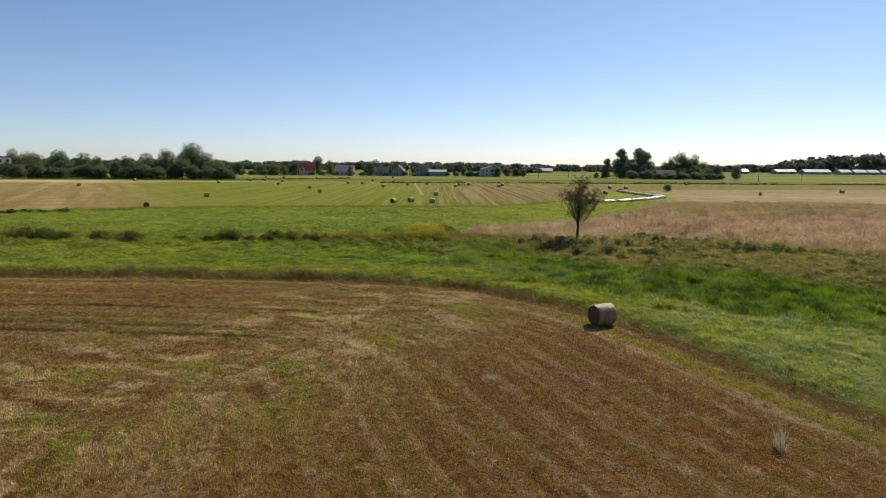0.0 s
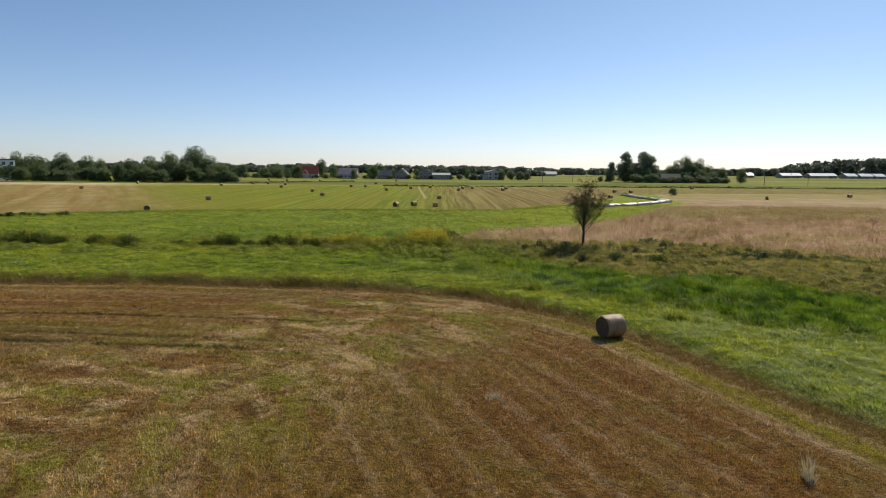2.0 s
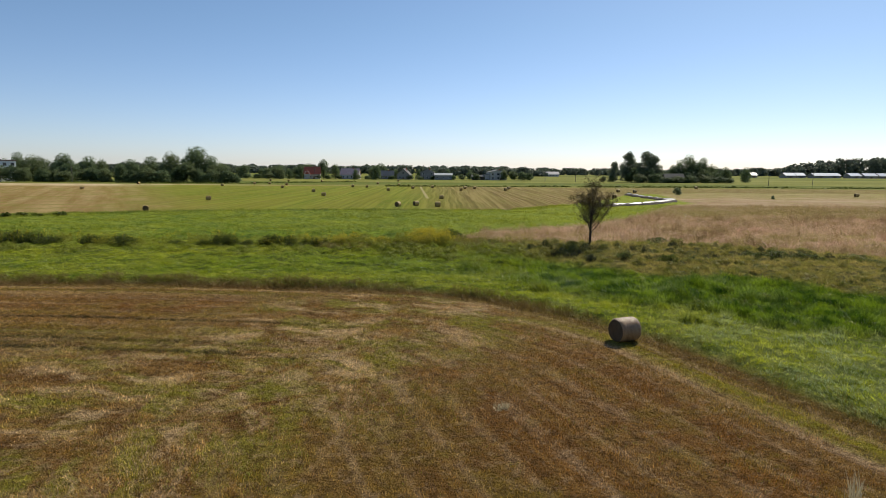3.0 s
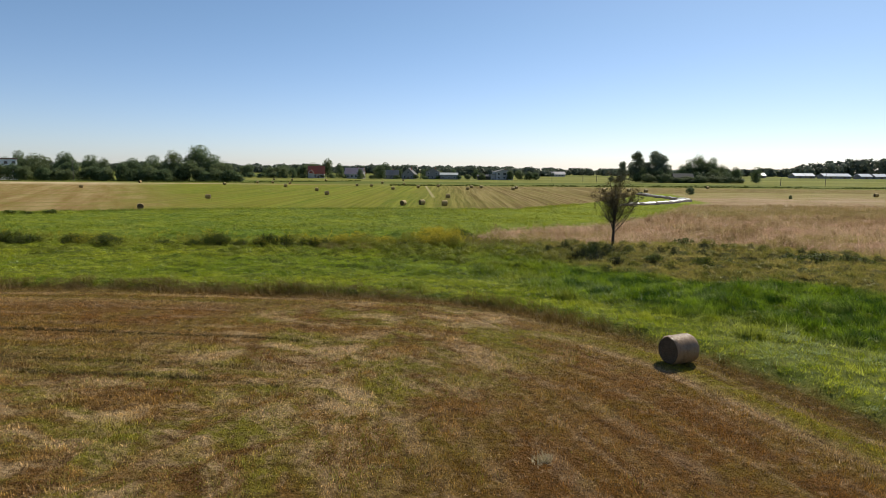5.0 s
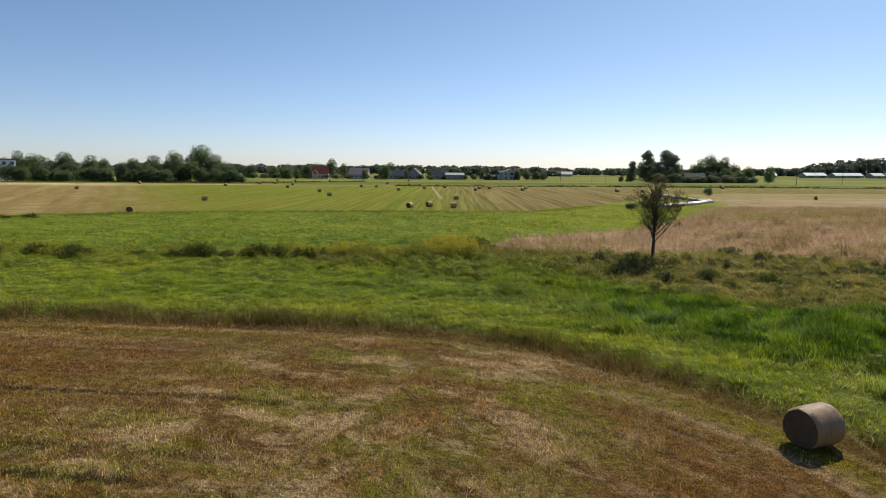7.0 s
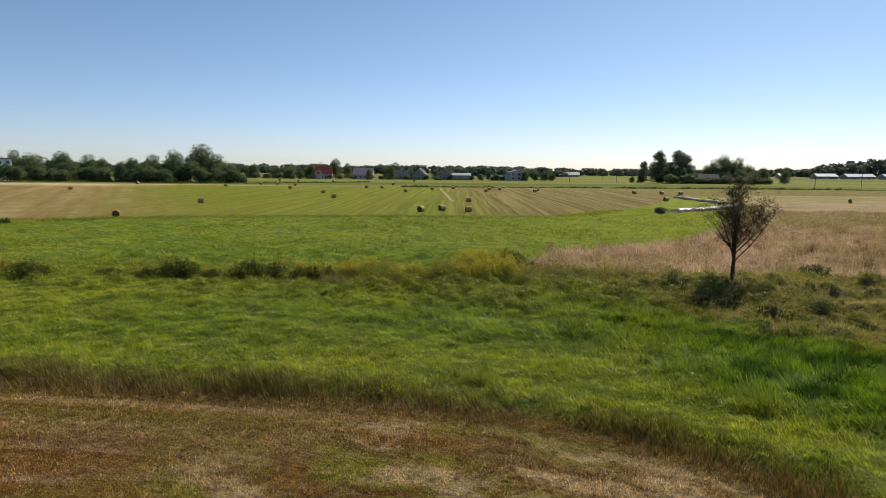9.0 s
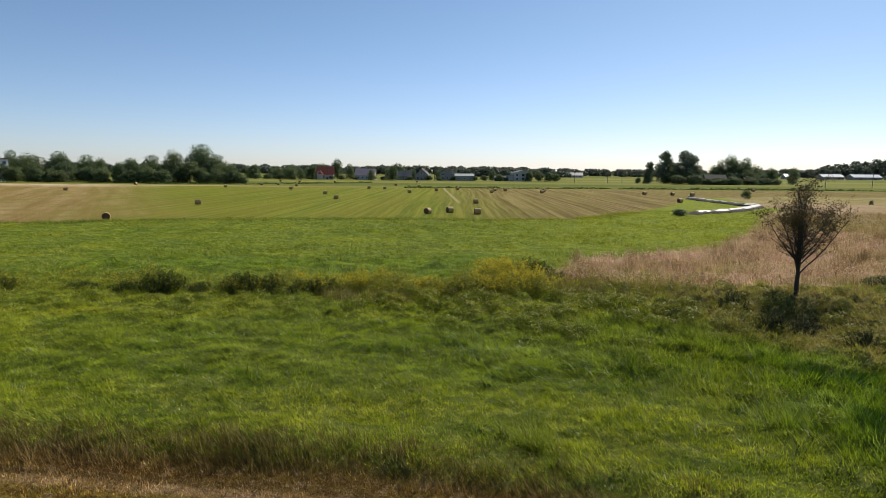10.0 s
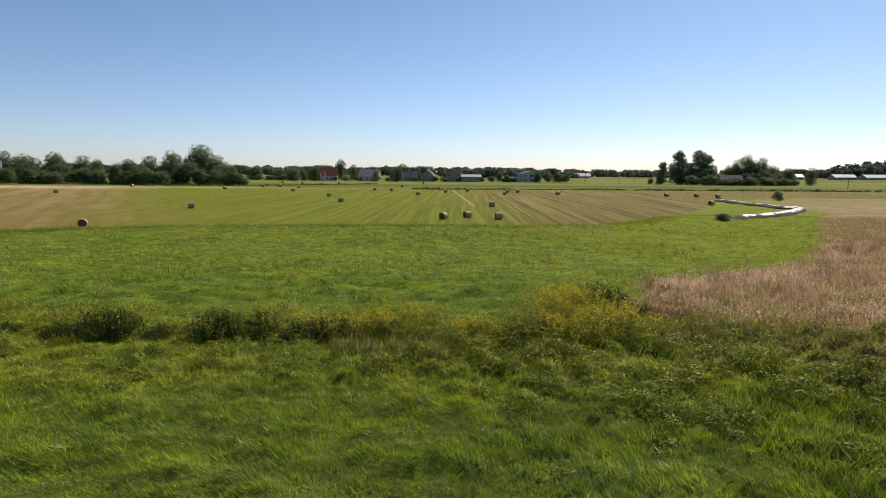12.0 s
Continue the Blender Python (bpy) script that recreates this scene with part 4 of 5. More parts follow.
def build_heap():
    """A long bent low heap under pale plastic sheets, with dark earth sides."""
    rng = np.random.default_rng(31)
    line = np.array([(71, 236), (71.5, 224), (70.6, 213), (71.3, 206), (71.2, 199), (73.2, 193.5), (69, 187), (63, 179.5), (58, 174), (52, 169), (47, 165.5), (43.5, 162)])
    run = np.concatenate([[0], np.cumsum(np.hypot(*np.diff(line, axis=0).T))])
    way = np.arange(0, run[-1], 0.7)
    px, py = np.interp(way, run, line[:, 0]), np.interp(way, run, line[:, 1])
    kernel = np.ones(7) / 7
    px[3:-3], py[3:-3] = np.convolve(px, kernel, "valid"), np.convolve(py, kernel, "valid")
    tx, ty = np.gradient(px), np.gradient(py)
    length = np.hypot(tx, ty)
    nx, ny = -ty / length, tx / length
    ob = thing("plastic_covered_heap", "long bent low heap under pale plastic sheets on meadow", "heap")
    section = [(-1.35, 0.0), (-1.15, 0.45), (-0.75, 0.66), (0.0, 0.76), (0.75, 0.66), (1.15, 0.40), (1.35, 0.0)]
    end = np.clip(np.minimum(way, way[-1] - way) / 1.5, 0.15, 1)

    def skin(i0, i1, rows, rise, ragged):
        verts = []
        for i in range(i0, i1):
            lift = (0.85 + 0.35 * float(cloud(way[i:i + 1], way[i:i + 1] * 0, 2.5, 7)[0])) * end[i]
            for a, h in rows:
                a = a * (1 + ragged * rng.normal()) * (0.85 + 0.25 * end[i])
                verts.append((px[i] + nx[i] * a, py[i] + ny[i] * a, max(-0.03, h * lift + rise + 0.05 * rng.normal() * (h > 0.1))))
        k, n = len(rows), i1 - i0
        return verts, [(r * k + c, r * k + c + 1, (r + 1) * k + c + 1, (r + 1) * k + c) for r in range(n - 1) for c in range(k - 1)]

    part("earth_side", solid("heap", *skin(0, len(way), section, 0.0, 0.05), EARTH, smooth=True), None, ob, "dark earth sides")
    i = 1
    while i < len(way) - 4:
        n = min(int(rng.integers(5, 11)), len(way) - 2 - i)
        far_arm = way[i] < run[4]
        half = (0.62 if far_arm else 0.98) * rng.uniform(0.75, 1.1)
        rows = [(half * u, 0.79 - 0.28 * abs(u) ** 2.5) for u in (-1.0, -0.6, -0.2, 0.2, 0.6, 1.0)]
        part("plastic_sheet", solid("sheet", *skin(i, i + n, rows, 0.06, 0.05), FILM, smooth=True), None, ob, "pale creased plastic sheet")
        i += n + int(rng.integers(0, 3 if far_arm else 2))


build_bales()
build_heap()


# ---- trees ----
def trunk_paths(rng, height, crown_base, radius, spread, limbs):
    lean = rng.normal(scale=0.02, size=2)
    stem = [(lean[0] * z, lean[1] * z, z, radius * (1.25 if z == 0 else 1) * (1 - 0.8 * z / height)) for z in np.linspace(0, height * 0.85, 8)]
    paths = [stem]
    for i in range(limbs):
        z = rng.uniform(crown_base * 0.8, height * 0.65)
        a, reach = rng.uniform(0, 2 * np.pi), spread * rng.uniform(0.5, 0.85)
        r = radius * 0.4 * (1 - 0.6 * z / height)
        paths.append([(lean[0] * z + math.cos(a) * reach * u, lean[1] * z + math.sin(a) * reach * u, z + reach * (0.35 * u + 0.45 * u * u), r * (1 - 0.8 * u)) for u in (0, 0.33, 0.66, 1.0)])
    return paths


def crown_lobes(rng, kind, height, width):
    r = width / 2
    if kind == "poplar":
        rows = []
        for k in range(40):
            u = (k + rng.uniform(0, 1)) / 40
            w = r * (0.42 + 0.58 * math.sin(math.pi * min(1, 0.30 + 0.64 * u)))
            a = rng.uniform(0, 2 * np.pi)
            out = w * rng.uniform(0.25, 0.6)
            rows.append((math.cos(a) * out, math.sin(a) * out, height * (0.08 + 0.84 * u), w * 0.45, w * 0.45, height * 0.06))
        rows += [(0, 0, height * u, r * 0.45, r * 0.45, height * 0.14) for u in (0.25, 0.45, 0.65, 0.8)]
        return rows
    if kind == "spruce":
        return [(0, 0, height * (0.10 + 0.86 * u), r * (1 - u) ** 0.8 + 0.15, r * (1 - u) ** 0.8 + 0.15, height * 0.055) for u in np.linspace(0, 0.97, 12)]
    low, rows = {"bush": 0.02, "hedge": 0.04}.get(kind, 0.22), []
    for k in range({"hedge": 26}.get(kind, 12)):
        a, u = rng.uniform(0, 2 * np.pi), rng.uniform(0, 1) ** (1.35 if kind == "hedge" else 1.0)
        z = height * (low + (0.98 - low) * (0.12 + 0.76 * u))
        wide = r * (0.95 if u < 0.55 else 0.95 - 0.95 * (u - 0.55))
        s = width * rng.uniform(0.15, 0.25)
        out = max(0.0, wide - s) * rng.uniform(0.45, 1.0)
        rows.append((math.cos(a) * out, math.sin(a) * out, z, s, s, min(s * 0.85, height * 0.2)))
    rows.append((0, 0, height * (low + 0.42 * (1 - low)), r * 0.62, r * 0.62, height * (1 - low) * 0.38))
    return rows


def make_tree(kind, seed, leaf_mat, height, width, count, size):
    """A tree or bush of its own at the origin: trunk with limbs, and a crown of many leaf sprays."""
    rng = np.random.default_rng(seed)
    ob = thing("bush" if kind == "bush" else "tree", "", "bush" if kind == "bush" else "tree")
    radius = max(0.05, height * (0.022 if kind != "bush" else 0.012))
    part("trunk", solid("trunk", *tubes(trunk_paths(rng, height * 0.9, height * 0.25, radius, width * 0.4, 7)), BARK, smooth=True), None, ob)
    part("crown", solid("crown", *foliage(rng, crown_lobes(rng, kind, height, width), count, size), leaf_mat), None, ob)
    return ob


def stretch(x, y, turn, width, height, z=-0.05):
    return pose(x, y, z, 0, 0, turn) @ Matrix.Diagonal((width, width, height, 1))


def build_woods():
    kinds = {
        "hedge": [make_tree("hedge", 14, LEAF_DARK, 10, 10, 4600, 0.29), make_tree("hedge", 15, LEAF_OLIVE, 10, 10, 4600, 0.29), make_tree("hedge", 16, LEAF_DARK, 10, 10, 4600, 0.29)],
        "bush": [make_tree("bush", 21, LEAF_DARK, 10, 10, 2300, 0.46), make_tree("bush", 22, LEAF_OLIVE, 10, 10, 2300, 0.46)],
        "poplar": [make_tree("poplar", 31, LEAF_BLUE, 10, 10, 9500, 0.25), make_tree("poplar", 33, LEAF_BLUE, 10, 10, 9500, 0.25)],
    }
    rng, used, turns = random.Random(4), set(), dict.fromkeys(kinds, 0)

    def plant(kind, x, y, height, width, label, group):
        source = kinds[kind][turns[kind] % len(kinds[kind])]
        turns[kind] += 1
        m = stretch(x, y, rng.uniform(0, 360), width / 10, height / 10)
        if source in used:
            ob = copy_thing(source, m @ Matrix.Diagonal((*source.scale, 1)).inverted())
        else:
            ob = source
            ob.matrix_basis = m
            used.add(source)
        tagged(ob, label, "bush" if kind == "bush" else "tree", group)

    left_tall = [(-274, 18.3, 12), (-264, 17.3, 20), (-242, 17.8, 15), (-234, 16.2, 14), (-224, 15, 9), (-203, 14.4, 13), (-188, 16.1, 15), (-175, 19.7, 14), (-163, 23, 22), (-153, 17.0, 14), (-145, 12.8, 18), (-212, 12, 12), (-253, 14, 14), (-288, 15, 14), (-300, 16, 15), (-320, 15, 16)]
    for x, h, w in left_tall:
        plant("hedge", x, 398 + rng.uniform(-8, 8), h * 0.98, w * 1.3, "tall dark green broadleaf tree in a field hedge", "hedge trees")
    left_low = [(-235, 12.6, 15), (-239, 8, 14), (-215, 8.8, 17), (-201, 8.2, 15), (-199, 11.6, 10), (-185, 11.4, 12), (-183, 7.4, 12), (-160, 13, 18), (-171, 8.4, 18), (-141, 8.6, 12), (-133, 8, 15), (-224, 8.7, 15), (-148, 7, 13), (-247, 6, 12), (-208, 6, 11), (-193, 6, 10), (-286, 8, 15)]
    left_low += [(-230, 7, 14), (-219, 10, 12), (-207, 8.5, 12), (-190, 8, 13), (-178, 9, 14), (-165, 9, 14), (-153, 9, 13), (-243, 9, 12), (-137, 6, 12), (-128, 5, 10)]
    for x, h, w in left_low:
        plant("bush", x, 378 + rng.uniform(-8, 6), h, w, "dense dark green bush at the field's far edge", "hedge bushes")
    for x, h, w in [(-282, 10.5, 14), (-273, 9.5, 13), (-264, 10, 13), (-256, 11, 13), (-249, 9, 12), (-268, 8, 12)]:
        plant("bush", x, 364 + rng.uniform(-3, 3), h, w, "dense bush in front of a pale house", "hedge bushes")
    village = [(-184, 10.8, 14), (-177, 11.8, 15), (-165, 8.6, 12), (-157, 10.1, 13), (-144, 11.1, 18), (-134, 9.8, 14), (-120, 13.5, 15), (-107, 16.8, 15), (-96, 12.8, 12), (-65, 10.2, 10), (-57, 13.9, 16), (-43, 8.5, 10), (-150, 10.5, 12), (-128, 11.5, 12), (-22, 8.5, 10), (-8, 8, 10), (4, 9, 9), (24, 8.5, 10)]
    for x, h, w in village:
        plant("hedge", x, 546 + rng.uniform(-5, 10), h, w, "round dark broadleaf tree among village houses", "village trees")
    for x, h, w in [(-73, 9, 7), (-57, 12, 13), (-130, 9, 10), (-138, 10, 14)]:
        plant("hedge", x, 510 + rng.uniform(-3, 3), h, w, "broadleaf tree in a village garden", "village trees")
    for x, h, w in [(60, 8.6, 12), (68, 8.2, 12), (52, 8.8, 9), (74, 7.5, 9), (28, 6, 9), (-100, 4, 8), (-90, 3.5, 7), (-125, 3.5, 8), (-138, 4, 9), (-170, 5, 10), (-108, 3.5, 7), (-119, 4, 7), (-74, 4, 8), (-66, 3.5, 8), (-58, 3.8, 8), (-44, 3.8, 9), (-28, 4.2, 8), (-20, 3.2, 8), (-8, 3.6, 9), (8, 4.5, 9), (16, 5, 10), (36, 4.5, 8), (-150, 5, 12), (-160, 4.5, 10)]:
        plant("bush", x, 522 + rng.uniform(-4, 6), h, w, "dark garden bush beside the village houses", "garden bushes")
    for x, h, w in [(145, 24.6, 16), (160, 25.1, 16), (166, 22, 14), (152, 16, 18), (134, 16.5, 10)]:
        plant("poplar", x, 481, h, w, "tall slim poplar at a lone farmstead", "farmstead trees")
    for x, h, w in [(180, 13.5, 15), (187, 17.5, 15), (194.5, 22, 17), (198, 17, 16), (204.5, 19, 16), (213, 14.5, 16), (221, 12, 14), (239, 12.2, 12)]:
        plant("hedge", x, 482 + rng.uniform(-3, 5), h, w, "round dark broadleaf tree at a lone farmstead", "farmstead trees")
    for x, h, w in [(154, 11, 16), (168, 9, 12), (176, 6, 9), (195, 10, 18), (205, 8, 14), (212, 9.5, 14), (144, 8, 10), (188, 9, 14), (218, 6, 10), (131, 6, 7), (125, 5, 6), (160, 12, 14), (148, 12, 12), (183, 10, 12), (200, 11, 14), (210, 7, 12), (172, 8, 8)]:
        plant("bush", x, 474 + rng.uniform(-3, 3), h, w, "dense dark bush under farmstead trees", "farmstead bushes")
    for x, h, w in [(169, 4.6, 13), (177, 5.5, 14), (187, 6.5, 15), (148, 7, 14), (160, 7.5, 16), (198, 6, 15), (209, 5.5, 14), (217, 4.5, 11)]:
        plant("bush", x, 461 + rng.uniform(-2, 2), h, w, "dense dark bush under farmstead trees", "farmstead bushes")
    for x, y, h, w in [(114.3, 211.7, 1.5, 1.5), (93, 243, 3.2, 4.4), (72, 236, 1.4, 3), (41, 160.5, 1.6, 4.5)]:
        plant("bush", x, y, h, w, "small lone bush on the fallow field", "field bushes")


build_woods()


def build_far_woods():
    """Closed woods along the skyline, as one mesh a wood."""
    def wood(seed, x0, x1, y, depth, heights, step, leaf, label, per=130):
        rng = np.random.default_rng(seed)
        lobes = []
        for x in np.arange(x0, x1, step):
            h = np.interp(x, *zip(*heights)) * rng.uniform(0.75, 1.12)
            px, py = x + rng.uniform(-step, step) * 0.6, y + rng.uniform(-depth, depth)
            s = max(step, 5.5) * rng.uniform(0.7, 1.1)
            lobes += [(px, py, h * 0.78, s, s, h * 0.24), (px + s * 0.5, py - 2, h * 0.36, s, s, h * 0.36)]
        me = solid("wood", *foliage(rng, lobes, int(len(lobes) * per), leaf * 1.3), LEAF_FAR)
        tagged(new("far_wood", me), label, "wood", kind="stuff")
    wood(1, -1300, 330, 980, 25, [(-1300, 19), (-700, 16), (-380, 13), (0, 13), (240, 10)], 8, 2.0, "long dark wood along the horizon")
    wood(2, 200, 640, 1040, 25, [(200, 8), (300, 10), (543, 12.5), (640, 14)], 8, 2.0, "low wood on the horizon behind farm sheds")
    wood(3, 555, 1150, 1010, 40, [(555, 13), (600, 20), (640, 26), (740, 30), (1200, 32)], 2.6, 2.2, "tall dark forest on the horizon", 110)
    wood(4, -20, 130, 800, 10, [(-20, 9), (29, 12), (60, 9), (100, 11), (130, 8)], 7, 1.6, "grove of trees behind the village")


build_far_woods()


# ---- ditch plants ----
def shrub_mesh(seed, stalks, loose=1.0):
    """A bushy herb two metres across and one high: upright stalks set with narrow leaves, in uneven clumps."""
    rng = np.random.default_rng(seed)
    a, r = rng.uniform(0, 2 * np.pi, stalks), rng.uniform(0, 1, stalks) ** 0.6
    x, y = r * np.cos(a), r * np.sin(a)
    h = (1.1 - 0.55 * r**2) * (0.45 + 0.8 * cloud(x + 9, y + 9, 0.5, seed, 2)) * rng.uniform(0.8, 1.15, stalks)
    stems = [[(x[i] * 0.8, y[i] * 0.8, 0, 0.014), (x[i] * 0.95, y[i] * 0.95, h[i] * 0.6, 0.010), (x[i], y[i], h[i], 0.004)] for i in range(stalks)]
    per = 28
    k, u = np.repeat(np.arange(stalks), per), np.tile(np.linspace(0.08, 1.0, per), stalks)
    wide = (0.05 + 0.05 * np.sin(np.pi * u)) * loose
    centres = np.stack([x[k] * (0.8 + 0.2 * u) + rng.normal(size=len(k)) * wide, y[k] * (0.8 + 0.2 * u) + rng.normal(size=len(k)) * wide, np.maximum(u * h[k], 0.03)], 1)
    return leaves(rng, centres, rng.normal(size=(len(k), 3)) + [0, 0, 0.3 * loose], 0.045 * loose**0.5, 2.6), tubes(stems, 3)


def build_shrubs():
    made = []
    for seed, mat, loose in ((51, LEAF_SHRUB, 1.0), (52, LEAF_SHRUB, 1.0), (53, LEAF_SHRUB, 1.0), (54, LEAF_SPIKY, 0.55), (55, LEAF_SPIKY, 0.55)):
        ob = thing("shrub", "", "shrub")
        crown, stems = shrub_mesh(seed, 95 if loose == 1 else 90, loose)
        part("stalk", solid("stalk", *stems, BARK), None, ob)
        part("foliage", solid("foliage", *crown, mat), None, ob)
        made.append(ob)
    rng, used = random.Random(9), set()
    rows = [(-54.5, 78.5, 2.6, 1.5), (-51.5, 78, 2.0, 1.3), (-49, 77.6, 1.8, 1.1), (-44, 78.3, 1.7, 1.2), (-39.3, 76.6, 2.0, 1.3), (-33, 77.5, 1.3, 0.8), (-29.5, 77.4, 1.2, 0.9), (-26.8, 77.4, 1.9, 1.6),
            (-24, 77, 1.2, 0.8), (-21, 77.6, 1.8, 1.5), (-19, 78, 1.5, 1.4), (-16.2, 77.8, 1.5, 1.1), (-14.8, 78.3, 1.3, 1.0), (-3.6, 78.2, 1.6, 1.4), (-5.2, 77.6, 1.1, 0.8), (1.6, 86.5, 2.0, 1.6)]
    rows2 = [(13.2, 68.6, 1.0, 0.9), (14.7, 68.4, 1.1, 0.7), (15.8, 69.6, 1.0, 0.8), (12.6, 72.4, 1.0, 1.5), (24, 64.6, 1.2, 1.1), (35, 69.3, 2.0, 1.0), (37.5, 69.0, 2.2, 1.0), (40.5, 68.2, 1.8, 0.9), (15.8, 65, 0.9, 0.7), (29.5, 83.5, 1.8, 0.9),
             (3.0, 84, 1.5, 0.9), (7, 79.5, 1.2, 0.7), (20, 66.5, 1.1, 0.6), (28, 67, 1.0, 0.6), (46, 66, 1.5, 0.7)]
    for x, y, r, h in rows + rows2:
        spiky = 12 < x < 17 and y < 74
        fitting = made[3:] if spiky else made[:3]
        source = next((ob for ob in fitting if ob not in used), None) or rng.choice(fitting)
        m = resting(x, y, rng.uniform(0, 360), 1.0, 0.05) @ Matrix.Diagonal((r, r * 0.8, h, 1))
        ob = source
        if source in used:
            ob = copy_thing(source, m @ Matrix.Diagonal((*source.scale, 1)).inverted())
        else:
            ob.matrix_basis = m
            used.add(source)
        tagged(ob, "spiky dark clump of tall weeds in lush grass" if spiky else "dark leafy shrub on the weedy ditch bank" if y > 74 else "dark leafy shrub in the tall grass", "shrub", "ditch shrubs")


def build_herbs():
    """Goldenrod and other tall herbs along the ditch: stems with leaves, plumes on top."""
    rng = np.random.default_rng(77)
    n = 60000
    x, y = rng.uniform(-58, 14, n), rng.uniform(73.5, 90, n)
    ditch = np.exp(-((y - 78.2 - 0.8 * np.sin(x * 0.35)) / 1.3) ** 2) * (0.25 + 0.75 * ramp(0.42, 0.6, cloud(x, y, 4, 90)))
    mass = np.exp(-(((x - 0.3 * (y - 78) + 3.0) / 1.9) ** 2 + ((y - 82) / 4.2) ** 2)) * ramp(0.30, 0.50, cloud(x, y, 1.5, 89, 2))
    chance = np.maximum(ditch * 0.8 * np.where(x > -17, 1.0, 0.55), mass) * np.where(x > 6, 0.35, 1)
    keep = rng.random(n) < chance
    x, y = x[keep], y[keep]
    tall = 0.55 + 0.55 * rng.random(len(x)) + 0.75 * ramp(0.35, 0.7, cloud(x, y, 2.2, 91, 2))
    golden = rng.random(len(x)) < np.where(x > -18, 0.85, 0.35) * np.where(x > 3, 0.3, 1.0) * ramp(0.35, 0.55, cloud(x, y, 2.5, 92))
    z = ground_height(x, y)
    verts, faces, index, base = [], [], [], 0
    per_leaf, per_plume = 9, 7
    k = np.repeat(np.arange(len(x)), per_leaf)
    u = np.tile(np.linspace(0.15, 0.95, per_leaf), len(x))
    centre = np.stack([x[k] + rng.normal(scale=0.09, size=len(k)), y[k] + rng.normal(scale=0.09, size=len(k)), z[k] + u * tall[k]], 1)
    v, f = leaves(rng, centre, rng.normal(size=(len(k), 3)) + [0, 0, 0.6], 0.07, 2.6)
    verts.append(v)
    faces.append(f)
    index.append(np.zeros(len(f)))
    base = len(v)
    g = np.flatnonzero(golden)
    k = np.repeat(g, per_plume)
    centre = np.stack([x[k] + rng.normal(scale=0.05, size=len(k)), y[k] + rng.normal(scale=0.05, size=len(k)), z[k] + tall[k] + rng.uniform(-0.22, 0.16, len(k))], 1)
    v, f = leaves(rng, centre, rng.normal(size=(len(k), 3)) + [0, 0, 0.8], 0.052, 2.2)
    verts.append(v)
    faces.append(f + base)
    index.append(np.ones(len(f)))
    me = solid("goldenrod", np.concatenate(verts), np.concatenate(faces), [HERB, FLOWER], np.concatenate(index))
    tagged(new("goldenrod", me), "yellow flowering goldenrod and green herbs along a ditch", "wildflower", kind="stuff")


def build_hummocks():
    """Rounded clumps of broad-leaved weeds on the rough ground and along the ditch."""
    rng = np.random.default_rng(88)
    def patch(name, label, x0, x1, y0, y1, per_metre, chance, size, mat, per, leaf):
        x, y, found = scatter(rng, x0, x1, y0, y1, per_metre, chance)
        r, h = size * rng.uniform(0.6, 1.4, len(x)), size * rng.uniform(0.5, 1.1, len(x))
        z = ground_height(x, y, found)
        k = np.repeat(np.arange(len(x)), per)
        way = rng.normal(size=(len(k), 3))
        way[:, 2] = np.abs(way[:, 2]) + 0.1
        way /= np.linalg.norm(way, axis=1, keepdims=True)
        u = rng.uniform(0.75, 1.08, len(k))[:, None]
        centre = np.stack([x[k], y[k], z[k] - 0.05], 1) + way * u * np.stack([r[k], r[k] * 0.9, h[k]], 1)
        v, f = leaves(rng, centre, way + rng.normal(scale=0.35, size=way.shape), leaf, 2.6)
        me = with_zones(solid(name, v, f, mat), found, per * 4)
        me.attributes.new("lie", "FLOAT_VECTOR", "POINT").data.foreach_set("vector", np.repeat(way, 4, axis=0).astype(np.float32).ravel())
        tagged(new(name, me), label, "weed", kind="stuff")
    near_ditch = lambda x, y: ditch_side(x, y) * ramp(0.36, 0.52, cloud(x, y, 3.5, 101))
    patch("weedy_hummocks", "olive green hummocks of broad leaved weeds by the ditch", -56, 20, 62, 84, 1.9, lambda x, y, z: (1 - z["dry"]) * near_ditch(x, y) * np.where(x < -10, 0.4, 1.0), 0.78, HUMMOCK, 170, 0.06)
    patch("weedy_hummocks", "brownish green hummocks on rough damp ground", 6, 100, 44, 84, 0.55, lambda x, y, z: z["rough"] * np.where(x > 55, 0.4, 1) * ramp(0.30, 0.5, cloud(x, y, 4, 103)), 0.55, HUMMOCK, 120, 0.06)
    patch("weedy_hummocks", "green leafy hummocks among lush grass", 2, 50, 34, 74, 0.25, lambda x, y, z: z["lush"] * ramp(0.45, 0.6, cloud(x, y, 4, 105)), 0.55, HUMMOCK, 120, 0.06)


build_shrubs()
build_herbs()
build_hummocks()


